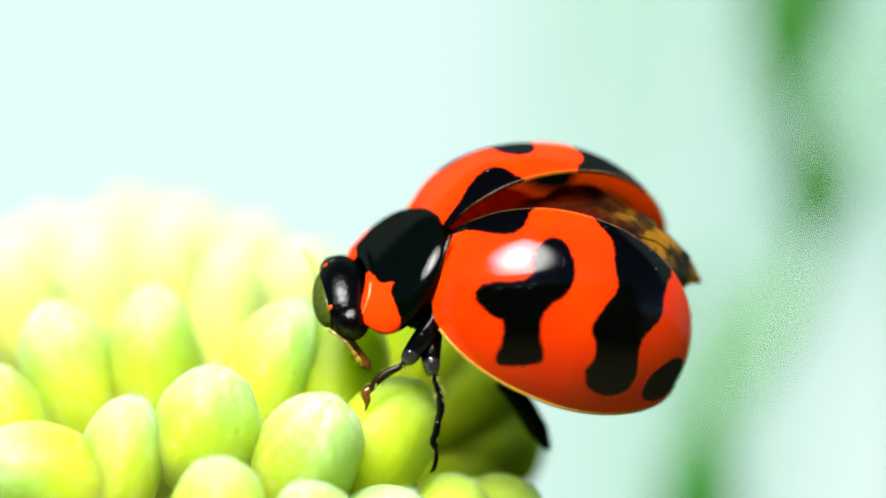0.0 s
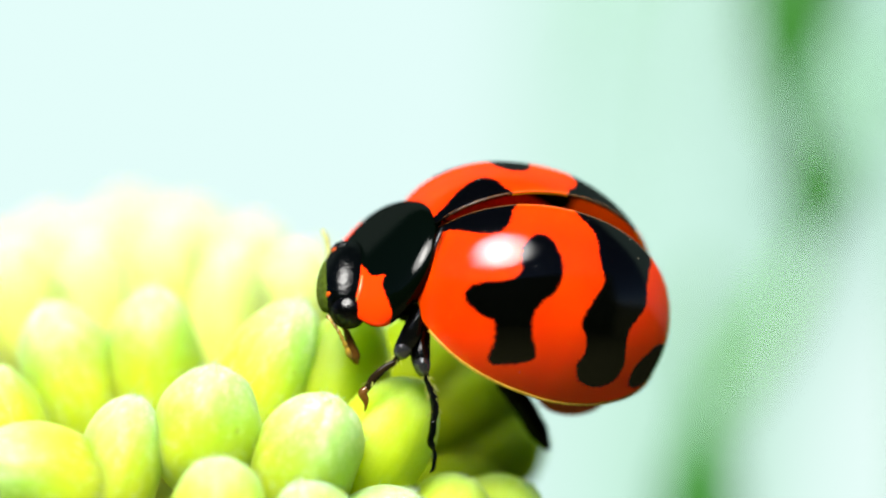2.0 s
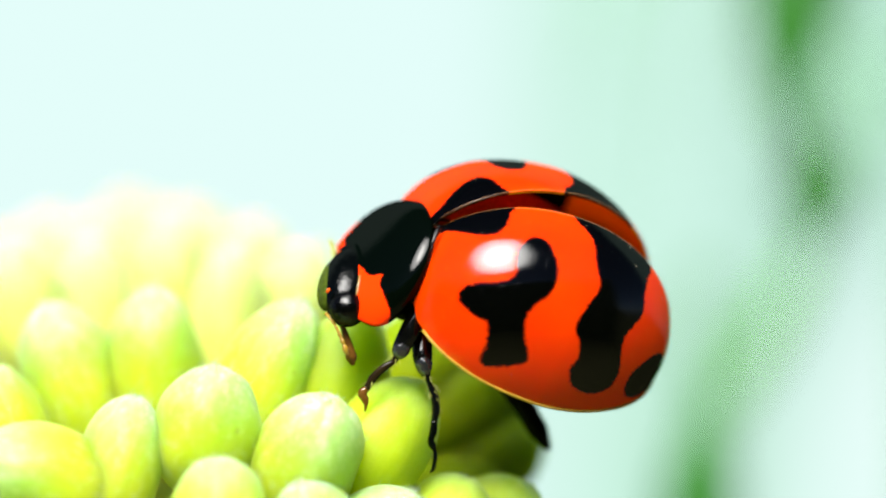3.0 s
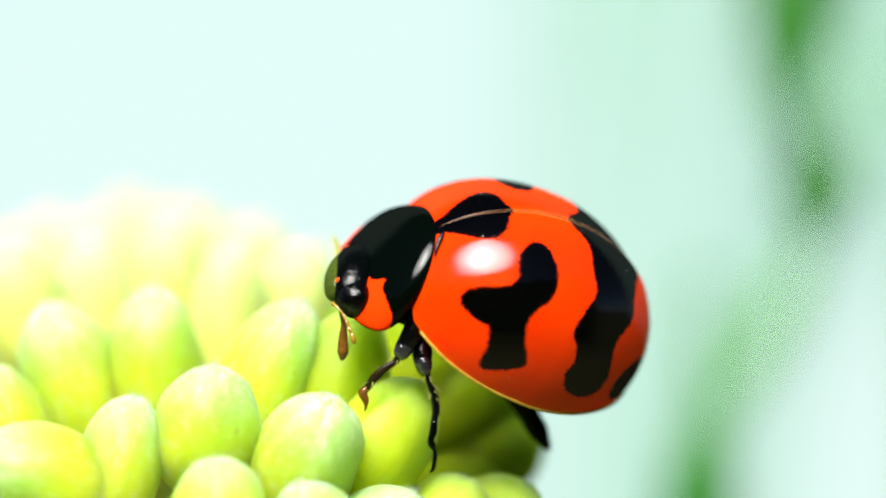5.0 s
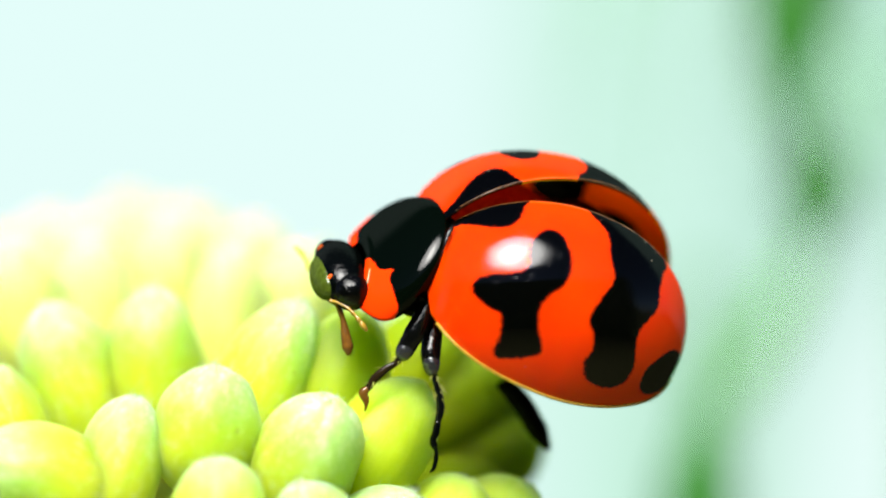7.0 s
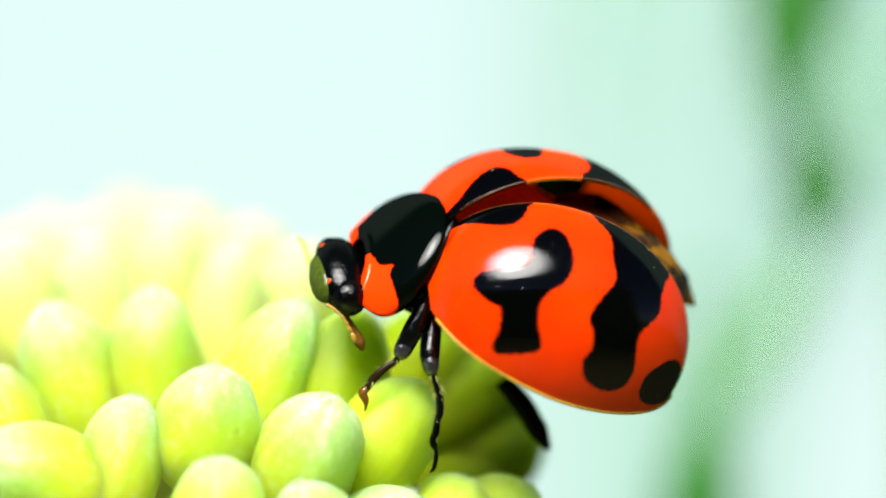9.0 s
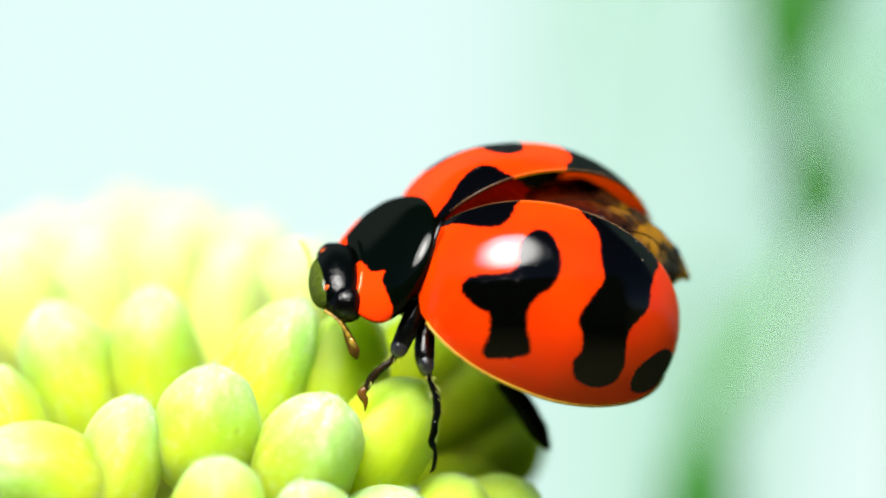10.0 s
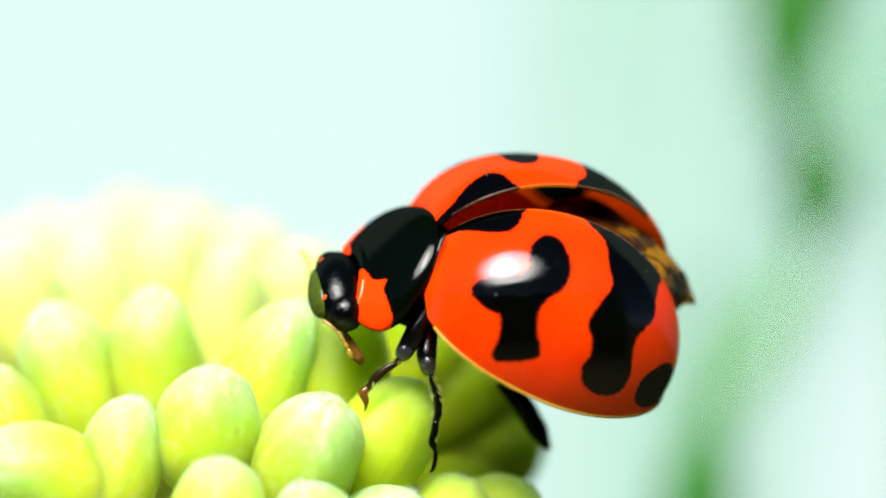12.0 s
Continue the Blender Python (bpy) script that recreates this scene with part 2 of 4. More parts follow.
def leaf_material(name, dark, light):
    m, nt, b = nodes_of(name)
    n = noise_node(nt, 220, 3.0)
    nt.links.new(ramp(nt, n.outputs[0], [(0.35, dark), (0.68, light)]).outputs[0], b.inputs["Base Color"])
    b.inputs["Roughness"].default_value = 0.55
    bump(nt, b, n.outputs[0], 0.3, 0.0005)
    return m


def soil_material():
    m, nt, b = nodes_of("dry_grass")
    n = noise_node(nt, 30, 6.0, 0.65)
    nt.links.new(ramp(nt, n.outputs[0], [(0.35, (0.13, 0.13, 0.05)), (0.6, (0.21, 0.20, 0.08))]).outputs[0], b.inputs["Base Color"])
    b.inputs["Roughness"].default_value = 0.9
    bump(nt, b, n.outputs[0], 0.8, 0.01)
    return m


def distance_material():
    """Self-glowing sheet painted as bright haze, greener where far leaves stand."""
    m, nt, b = nodes_of("glowing_haze")
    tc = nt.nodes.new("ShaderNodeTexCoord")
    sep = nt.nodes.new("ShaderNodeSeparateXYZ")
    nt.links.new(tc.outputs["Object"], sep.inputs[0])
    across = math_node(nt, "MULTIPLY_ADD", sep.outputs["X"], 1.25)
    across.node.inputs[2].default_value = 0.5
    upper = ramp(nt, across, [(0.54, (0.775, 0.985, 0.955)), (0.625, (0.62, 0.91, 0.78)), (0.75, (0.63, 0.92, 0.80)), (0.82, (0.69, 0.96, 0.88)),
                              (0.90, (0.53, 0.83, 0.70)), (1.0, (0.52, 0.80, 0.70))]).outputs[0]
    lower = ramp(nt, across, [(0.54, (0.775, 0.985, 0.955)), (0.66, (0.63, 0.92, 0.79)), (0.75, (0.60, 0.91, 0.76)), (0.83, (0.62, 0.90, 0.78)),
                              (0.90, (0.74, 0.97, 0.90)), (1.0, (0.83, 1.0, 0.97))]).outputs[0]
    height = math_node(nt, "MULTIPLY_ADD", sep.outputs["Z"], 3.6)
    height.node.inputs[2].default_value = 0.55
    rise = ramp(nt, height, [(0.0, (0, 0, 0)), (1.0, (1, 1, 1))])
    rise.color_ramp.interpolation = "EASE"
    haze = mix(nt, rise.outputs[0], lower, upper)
    # far foliage, painted into the glow as soft patches: its middle and half-sizes in metres, its strength and colour
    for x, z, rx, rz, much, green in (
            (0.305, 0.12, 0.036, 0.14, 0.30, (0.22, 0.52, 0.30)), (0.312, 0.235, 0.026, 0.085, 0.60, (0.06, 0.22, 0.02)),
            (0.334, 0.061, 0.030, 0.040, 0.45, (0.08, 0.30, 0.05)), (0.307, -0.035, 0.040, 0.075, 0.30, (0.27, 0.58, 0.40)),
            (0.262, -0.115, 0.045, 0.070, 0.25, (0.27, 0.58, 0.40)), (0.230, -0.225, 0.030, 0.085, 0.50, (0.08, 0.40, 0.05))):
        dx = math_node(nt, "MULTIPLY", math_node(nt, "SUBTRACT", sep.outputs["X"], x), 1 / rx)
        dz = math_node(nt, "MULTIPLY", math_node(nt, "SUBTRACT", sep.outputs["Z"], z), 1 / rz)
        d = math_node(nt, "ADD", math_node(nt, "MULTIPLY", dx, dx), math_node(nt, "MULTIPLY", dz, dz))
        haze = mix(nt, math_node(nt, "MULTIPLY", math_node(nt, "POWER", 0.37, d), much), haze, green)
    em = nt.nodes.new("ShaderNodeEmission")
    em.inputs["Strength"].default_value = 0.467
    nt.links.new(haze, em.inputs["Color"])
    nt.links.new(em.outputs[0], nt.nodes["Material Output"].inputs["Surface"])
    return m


CASE = wing_case_material()
SHIELD = shield_material()
BLACK = chitin_material("black_chitin", (0.0008, 0.0012, 0.001), 0.45, 0.35, 1.0)
MATT = chitin_material("matt_black_chitin", (0.0012, 0.0012, 0.0012), 0.5, 0.12, 1.0)
FACETS = chitin_material("faceted_eye", (0.001, 0.001, 0.001), 0.45, 0.5, 1.3)
BROWN = chitin_material("brown_chitin", (0.018, 0.011, 0.004), 0.35, 0.3)
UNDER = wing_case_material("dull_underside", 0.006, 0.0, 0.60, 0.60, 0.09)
REFLECTED_GREEN = chitin_material("reflected_green_chitin", (0.05, 0.074, 0.007), 0.4, 0.4, 0.8)
DUSKY = chitin_material("dusky_amber", (0.13, 0.055, 0.008), 0.35, 0.5)
STRAW = chitin_material("straw_chitin", (0.36, 0.38, 0.08), 0.4, 0.4)
SHANK = chitin_material("polished_shank", (0.002, 0.002, 0.002), 0.36, 0.6, 1.0)
KNEE = chitin_material("silvery_knee", (0.02, 0.02, 0.022), 0.34, 2.0, 1.2)
COLLAR = chitin_material("pale_collar", (0.26, 0.15, 0.03), 0.4, 1.0)
GOLD = chitin_material("gold_chitin", (0.34, 0.20, 0.02), 0.25, 1.6, 1.0)
RUST = chitin_material("rust_chitin", (0.35, 0.06, 0.02), 0.4, 0.2)
MAROON = chitin_material("maroon_chitin", (0.26, 0.026, 0.010), 0.4, 0.2)
ORANGE = chitin_material("orange_chitin", (0.60, 0.08, 0.006), 0.35, 0.2)
RIM = chitin_material("olive_rim", (0.42, 0.26, 0.03), 0.4, 0.3)
SEAM = chitin_material("amber_seam", (0.34, 0.13, 0.03), 0.40, 5.0, 0.3)
MEMBRANE = membrane_material()
BUD = bud_material("waxy_bud", [(0.0, (0.43, 0.515, 0.008)), (0.16, (0.37, 0.50, 0.02)), (0.32, (0.295, 0.465, 0.07)), (0.48, (0.285, 0.47, 0.165)), (0.60, (0.325, 0.51, 0.25)), (0.72, (0.44, 0.59, 0.38))], 0.0030, 0.30, 0.50)
YELLOW_BUD = bud_material("yellow_bud", [(0.0, (0.38, 0.46, 0.003)), (0.30, (0.33, 0.44, 0.012)), (0.50, (0.29, 0.44, 0.05)), (0.70, (0.33, 0.48, 0.14))], 0.003, 0.25, 0.5, 0.03)
# darker bud copy: the beetle's shade on the flank put into its colour
SHADED_BUD = bud_material("shaded_bud", [(0.0, (0.20, 0.24, 0.001)), (0.30, (0.14, 0.20, 0.001)), (0.50, (0.10, 0.17, 0.001)), (0.70, (0.08, 0.15, 0.002))], 0.003, 0.05, 0.6, 0.0)
# paler bud copy: the stronger light on the far rows put into its colour
PALE_LIT_BUD = bud_material("pale_lit_bud", [(0.0, (0.52, 0.53, 0.12)), (0.24, (0.47, 0.53, 0.18)), (0.42, (0.41, 0.51, 0.22)), (0.58, (0.42, 0.52, 0.26)), (0.70, (0.46, 0.54, 0.33))], 0.003, 0.2, 0.6)
CORE = leaf_material("core_yellow", (0.438, 0.438, 0.029), (0.526, 0.540, 0.058))
STALK = leaf_material("stalk_green", (0.144, 0.216, 0.022), (0.245, 0.324, 0.043))
DARK_LEAF = leaf_material("dark_leaf", (0.006, 0.095, 0.001), (0.018, 0.16, 0.003))
MID_LEAF = leaf_material("mid_leaf", (0.043, 0.209, 0.022), (0.101, 0.317, 0.065))
PALE_LEAF = leaf_material("pale_leaf", (0.16, 0.34, 0.20), (0.24, 0.44, 0.30))
SOIL = soil_material()
PAINTED_HAZE = distance_material()
SCREEN_DARK = leaf_material("screen_green", (0.020, 0.035, 0.010), (0.060, 0.10, 0.03))

# ---- soil and distance ----
bpy_grid = bmesh.new()
bmesh.ops.create_grid(bpy_grid, x_segments=40, y_segments=40, size=40)
for v in bpy_grid.verts:
    v.co.z = 0.006 * noise.noise(v.co * 0.7)
soil_mesh = bpy.data.meshes.new("ground")
bpy_grid.to_mesh(soil_mesh)
bpy_grid.free()
soil_mesh.materials.append(SOIL)
tagged(new("ground", soil_mesh), "dry yellowish grassy ground", "ground", kind="structure")
back = mesh_from("backdrop", [(-4000, 0, -350), (4000, 0, -350), (4000, 0, 3500), (-4000, 0, 3500)], [(0, 1, 2, 3)], [PAINTED_HAZE])
tagged(new("backdrop", back), "glowing sheet painted as bright pale cyan haze with faint green", "distance", kind="structure").location = (0, 2.0, 0.3)

# an unseen dark screen behind the camera, added to keep low sky out of reflections
hv, hf = [], []
for i in range(61):
    a = radians(-10 - 160 * i / 60)
    r = 0.75 + 0.05 * noise.noise(Vector((i * 0.3, 0, 0)))
    for k in range(9):
        rr = r + 0.04 * noise.noise(Vector((i * 0.5, k * 0.7, 3)))
        hv.append((1000 * rr * math.cos(a), 1000 * rr * math.sin(a), 1000 * (-0.02 + 0.08 * k + 0.01 * noise.noise(Vector((i * 0.6, k, 9))))))
for i in range(60):
    for k in range(8):
        q = i * 9 + k
        hf.append((q, q + 1, q + 10, q + 9))
tagged(new("reflection_screen", mesh_from("reflection_screen", hv, hf, [SCREEN_DARK])), "unseen dark green screen added to darken reflections", "hedge", kind="structure")

# ---- flower head of plump buds ----
flower = tagged(new("flower_head"), "dense yellow-green flower head of plump waxy buds", "flower head")
flower.location = (-0.0045, 0.003, 0.2905)
FLOWER = Vector((-4.5, 3.0, 290.5))


def bud_mesh(seed, mat, hairs=0):
    rnd = random.Random(seed)
    rings, sides = 30, 44
    ph, dent = rnd.uniform(0, 6.28), rnd.uniform(0.02, 0.06)
    off = Vector((rnd.uniform(0, 50), rnd.uniform(0, 50), rnd.uniform(0, 50)))
    verts, faces = [(0, 0, -1.0)], []
    for i in range(1, rings):
        u = math.pi * i / rings
        z = -math.cos(u)
        r = (1 - abs(z) ** (2.5 if z < 0 else 2.3)) ** 0.56 * (0.99 - 0.05 * z) * 0.88
        for k in range(sides):
            a = 2 * math.pi * k / sides
            g = 1 - dent * (max(0, math.cos(2.5 * (a + ph))) ** 6) * (0.4 + 0.6 * (z > 0) * z)
            if z > 0.45:
                g *= 1 + 0.09 * (z - 0.45) * noise.noise(Vector((math.cos(a) * 2.2, math.sin(a) * 2.2, z * 3)) + off * 1.7) * 2
            g *= 1 + 0.12 * noise.noise(Vector((math.cos(a), math.sin(a), z)) * 1.4 + off)
            seam = max(0.0, math.cos(2.5 * (a + ph))) ** 30 * min(1.0, max(0.0, (z - 0.35) / 0.5))
            g *= 1 - 0.06 * seam
            zz = z - 0.05 * max(0, z - 0.8) * 5 * (0.5 + 0.5 * math.cos(3 * a + ph)) - 0.12 * max(0.0, z - 0.86) * 5 * max(0.0, noise.noise(Vector((math.cos(a) * 2.5, math.sin(a) * 2.5, 0)) + off))
            verts.append((r * g * math.cos(a), r * g * math.sin(a), zz))
    verts.append((0, 0, 0.96))
    for k in range(sides):
        faces.append((0, 1 + (k + 1) % sides, 1 + k))
        faces.append((len(verts) - 1, 1 + (rings - 2) * sides + k, 1 + (rings - 2) * sides + (k + 1) % sides))
    for i in range(rings - 2):
        for k in range(sides):
            a, b = 1 + i * sides + k, 1 + i * sides + (k + 1) % sides
            faces.append((a, b, b + sides, a + sides))
    # short pale hairs on the upper part
    for i in range(hairs):
        k = 1 + int((rings - 1) * (1 - 0.38 * rnd.random() ** 1.5)) * sides + rnd.randrange(sides)
        root = Vector(verts[min(k, rings * sides - sides)])
        out = Vector((root.x, root.y, 0.25 + 0.5 * max(0.0, root.z))).normalized()
        side = out.cross(Vector((rnd.uniform(-1, 1), rnd.uniform(-1, 1), 0.3))).normalized()
        q = len(verts)
        verts += [root - 0.006 * side, root + 0.006 * side, root + 0.008 * out.cross(side), root + rnd.uniform(0.05, 0.11) * (out + 0.4 * side)]
        verts[q:] = [tuple(p) for p in verts[q:]]
        faces += [(q, q + 1, q + 3), (q + 1, q + 2, q + 3), (q + 2, q, q + 3)]
    return mesh_from("bud", verts, faces, [mat])


BUD_MESHES = [bud_mesh(i, BUD, 90) for i in range(6)]
SHADED_MESHES = [bud_mesh(i + 13, SHADED_BUD) for i in range(3)]
YELLOW_MESHES = [bud_mesh(i + 10, YELLOW_BUD) for i in range(3)]
PALE_LIT_MESHES = [bud_mesh(i + 6, PALE_LIT_BUD) for i in range(4)]
bud_count = 0


def bud(x, y, z, width, length, tilt=0.0, lean=12.0, yellow=False):
    """One bud: its middle in millimetres from the lens's axis, half its width and length, its tilt to the right and its lean to the front."""
    global bud_count
    k = width / 0.80
    turn = pose(0, 0, 0, 0, tilt, 0) @ pose(0, 0, 0, lean, 0, (bud_count * 67) % 360)
    longer = 1.38 * max(length, 1.05 * width)
    top = Vector((x - FLOWER.x, y - FLOWER.y, z + MID - FLOWER.z)) + turn.to_3x3() @ Vector((0, 0, length - longer))
    kind = PALE_LIT_MESHES if y > 4 and z > -3 else BUD_MESHES
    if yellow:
        # near ones yellow, deeper ones the copy with shade in its colour
        kind = YELLOW_MESHES if y < 1 else SHADED_MESHES
    part("bud", kind[bud_count % len(kind)], flower, place=Matrix.Translation(top * MM) @ turn @ Matrix.Diagonal((k, k, longer, 1)))
    bud_count += 1


def set_back(by, x, y, z, width, length, tilt, lean):
    """A bud of the rows behind, the given millimetres deeper in the head."""
    k = (40.33 + y + by) / (40.33 + y)
    bud(x * k, y + by, z * k, width * k, length * k, tilt, lean)


# front row
bud(-2.16, -2.2, -3.17, 0.85, 0.85, 25, 28)
bud(-3.89, -2.2, -2.75, 0.81, 0.85, -15, 25)
bud(-5.33, -2.3, -3.34, 0.69, 0.94, 4, 14)
bud(-3.66, -3.2, -4.15, 0.74, 0.81, 2, 18)
bud(-2.18, -3.0, -4.42, 0.76, 0.67, 5, 20)
bud(-6.80, -2.7, -3.70, 0.82, 1.05, -58, 20)
bud(-0.79, -2.2, -4.62, 0.95, 0.66, 20, 20)
bud(-3.12, -1.2, -3.82, 0.47, 0.64, 5, 0)
bud(0.15, -0.4, -4.70, 0.85, 0.80, 25, 14, True)
bud(1.05, 0.2, -4.76, 0.85, 0.80, 45, 8, True)
# second row
set_back(2.2, -5.04, -0.6, -1.64, 0.78, 1.02, 3, 5)
set_back(2.2, -6.56, -0.6, -1.96, 0.82, 1.12, -22, 5)
set_back(1.2, -2.92, -0.9, -1.93, 0.78, 1.17, 22, 5)
bud(-0.92, -0.7, -3.15, 0.81, 1.06, 28, 15, True)
set_back(1.2, -7.64, -0.8, -2.66, 0.54, 0.74, -20, 10)
bud(-1.75, 0.6, -2.14, 0.81, 1.14, 16, 0, True)
set_back(4.5, -4.56, 0.2, -2.80, 0.80, 1.11, 0, 0)
set_back(4.5, -6.07, 0.2, -2.80, 0.80, 1.11, -10, 0)
set_back(3.0, -3.16, 0.2, -3.21, 0.85, 1.11, 10, 0)
# third row
set_back(1.4, -4.09, 3.2, -1.01, 0.69, 1.17, 6, 0)
set_back(1.4, -6.69, 3.4, -0.77, 0.65, 1.11, -5, 0)
bud(-5.70, 7.0, -0.30, 0.71, 1.06, 0, 0)
set_back(1.0, -2.94, 4.6, -0.88, 0.74, 1.11, 16, 0)
bud(-8.33, 4.5, -0.88, 0.83, 1.11, -12, 0)


def far_bud(x, y, z, width, length, tilt, lean):
    """A bud of the far side, where the head curves away."""
    d = 1.65 * y
    k = (40.33 + d) / (40.33 + y)
    bud(x * k, d, (z - 0.55) * k, width * k, length * k, tilt, lean)


# far rows
far_bud(-4.17, 8.5, 0.11, 0.92, 1.11, 8, 0)
far_bud(-7.46, 8.8, 0.19, 0.93, 1.12, -8, 0)
far_bud(-9.44, 9.5, -0.17, 1.05, 1.17, -14, 0)
far_bud(-5.78, 11.0, 0.46, 1.02, 1.17, 0, 0)
far_bud(-8.94, 12.0, 0.21, 1.04, 1.19, -8, 0)
far_bud(-7.39, 13.5, 0.61, 1.07, 1.23, 4, 0)
far_bud(-2.92, 9.0, -0.48, 0.88, 1.13, 22, 0)


def flank_bud(x, y, z, width, length, tilt, lean):
    """A bud of the flank that falls away under the beetle, its shade put into the colour."""
    d = y + 3.0
    k = (40.33 + d) / (40.33 + y)
    bud(x * k, d, z * k, width * k * 1.1, length * k * 1.1, tilt, lean, True)


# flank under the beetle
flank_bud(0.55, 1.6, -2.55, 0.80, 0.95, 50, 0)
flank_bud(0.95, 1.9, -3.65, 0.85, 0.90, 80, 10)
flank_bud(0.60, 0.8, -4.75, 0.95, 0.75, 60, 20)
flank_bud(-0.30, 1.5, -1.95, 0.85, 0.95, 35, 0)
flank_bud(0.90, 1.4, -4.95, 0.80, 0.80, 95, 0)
# the mass behind and below
rim_random = random.Random(4)
for i in range(90):
    f = (i + 0.5) / 90
    up = 0.75 - 1.55 * f
    a = i * 2.39996
    r = math.sqrt(1 - up * up)
    d = Vector((r * math.cos(a), r * math.sin(a), up))
    if d.y < 0.1 and up > -0.25:
        continue
    c = Vector((-4.6 + 5.4 * d.x, 5.5 + 7.0 * d.y, -5.4 + 5.0 * d.z))
    bud(c.x, c.y, c.z, rim_random.uniform(0.7, 0.85), rim_random.uniform(0.9, 1.1), math.degrees(math.atan2(d.x, d.z)) * 0.9, -25 * d.y, d.x > 0.2)

v, f = ellipsoid((-0.3, 5.0, 2.6), (4.6, 5.6, 4.2))
part("receptacle", mesh_from("receptacle", v, f, [CORE]), flower, "yellow-green fleshy core between the buds")
v, f = limb([(0, 0, 2), (1, 1, -60), (-3, 4, -150), (0, 0, -292)], [1.8, 1.5, 1.7, 2.2])
part("stem", mesh_from("stem", v, f, [STALK]), flower, "slender green stem")


# ---- blurred plants behind ----
def blade_plant(name, label, stems, mat):
    """A plant of flat tapering blades; each stem is its line in millimetres with half-widths."""
    root = tagged(new(name), label, "plant")
    base = stems[0][0][0]
    root.location = (base[0] * MM, base[1] * MM, 0)
    for line, widths in stems:
        pts = [(x - base[0], y - base[1], z) for x, y, z in line]
        v, f = limb(pts, widths, steps=6, sides=8, squash=0.25)
        part("blade", mesh_from("blade", v, f, [mat]), root)
    return root


def back_at(px, py, y):
    """Where a place of the view, in millimetres at the flower, lies at the depth y."""
    k = 1 + y / 40.33
    return (px * k, y, MID + py * k)


def behind(points, y):
    return [(back_at(points[0][0], points[0][1], y)[0], y, 0.0)] + [back_at(a, b, y) for a, b in points]


weed = blade_plant("tall_weed", "tall dark green weed with narrow leaves, out of focus", [
    (behind([(4.6, -9), (4.6, -4.6), (4.96, -3.0), (5.9, -1.6), (6.75, 0.6), (6.6, 1.9), (6.2, 3.6), (6.05, 6)], 70), [1.2, 0.5, 0.4, 0.3, 0.3, 0.3, 0.3, 0.3, 0.3]),
], DARK_LEAF)


def weed_leaf(points, widths, y, mat):
    """A leaf through places of the view, with its half-widths there, at the depth y."""
    k = 1 + y / 40.33
    base = weed.location / MM
    pts = [Vector(back_at(a, b, y)) - base for a, b in points]
    v, f = limb(pts, [w * k for w in widths], steps=6, sides=8, squash=0.25)
    part("leaf", mesh_from("leaf", v, f, [mat]), weed)


weed_leaf([(6.18, 1.8), (6.12, 3.0), (6.15, 3.8), (6.25, 4.6), (6.4, 6.0)], [0.08, 0.42, 0.70, 0.84, 0.86], 42, DARK_LEAF)
weed_leaf([(6.30, 2.3), (6.48, 1.7), (6.62, 1.2), (6.60, 0.7), (6.5, 0.1)], [0.06, 0.40, 0.66, 0.58, 0.08], 44, DARK_LEAF)
weed_leaf([(6.35, 1.6), (6.0, 2.6), (5.85, 4.0), (5.80, 6.0)], [0.08, 0.36, 0.40, 0.40], 62, MID_LEAF)
weed_leaf([(6.55, 0.4), (6.1, -0.8), (5.4, -2.0), (4.8, -3.0)], [0.08, 0.30, 0.34, 0.16], 66, MID_LEAF)
weed_leaf([(4.75, -2.3), (4.62, -3.3), (4.52, -4.4), (4.4, -6.0)], [0.06, 0.42, 0.70, 0.78], 42, DARK_LEAF)
weed_leaf([(6.7, 0.9), (7.1, 1.9), (7.5, 3.6)], [0.10, 0.28, 0.30], 80, PALE_LEAF)
blade_plant("grass_tuft", "soft green grass blades arching over, out of focus", [
    (behind([(8.6, -9), (8.2, 2), (6.4, 5.6), (4.2, 5.6), (3.0, 4.6), (2.6, 3.0)], 130), [1.0, 0.6, 0.6, 0.6, 0.8, 0.7, 0.2]),
    (behind([(8.8, -9), (8.4, 1), (6.6, 4.8), (5.2, 5.2), (4.3, 3.6), (4.0, 1.2)], 140), [1.0, 0.6, 0.6, 0.6, 0.7, 0.6, 0.2]),
], PALE_LEAF)

# ---- ladybird ----
ladybug = tagged(new("ladybug"), "glossy orange-red ladybird with black blotches lifting its wing cases", "ladybug")
HALF_LENGTH, HALF_WIDTH, HEIGHT = 2.560, 2.221, 2.251
FRONT_POWER, REAR_POWER = 2.764, 1.888
HINGE = (2.202, 0.470, 1.117)
VIEW_TURN = pose(0, 0, 0, -44.9, -21.7, -151.0)  # how the beetle lies to the upright axes


def case_point(s, th, side=1.0, grow=0.0):
    """A point of the domed back: s runs from the tail (-1) to the neck, th from the margin to the seam."""
    n = np.where(s > 0, FRONT_POWER, REAR_POWER)
    n1 = np.where(s > 0, FRONT_POWER if side > 0 else 3.35, REAR_POWER)  # the far shoulder is squarer
    w = (HALF_WIDTH + grow) * np.sqrt(np.maximum(0, 1 - np.abs(s) ** n1)) * (1 - 0.045 * np.clip(-s / 0.6, 0, 1))
    n2 = np.where(s > 0, FRONT_POWER * 0.8, REAR_POWER)
    h = (HEIGHT + grow) * np.sqrt(np.maximum(0, 1 - np.abs(s) ** n2))
    return np.stack([(HALF_LENGTH + grow) * s + 0 * th, side * w * np.cos(th), h * np.sin(th)], -1)


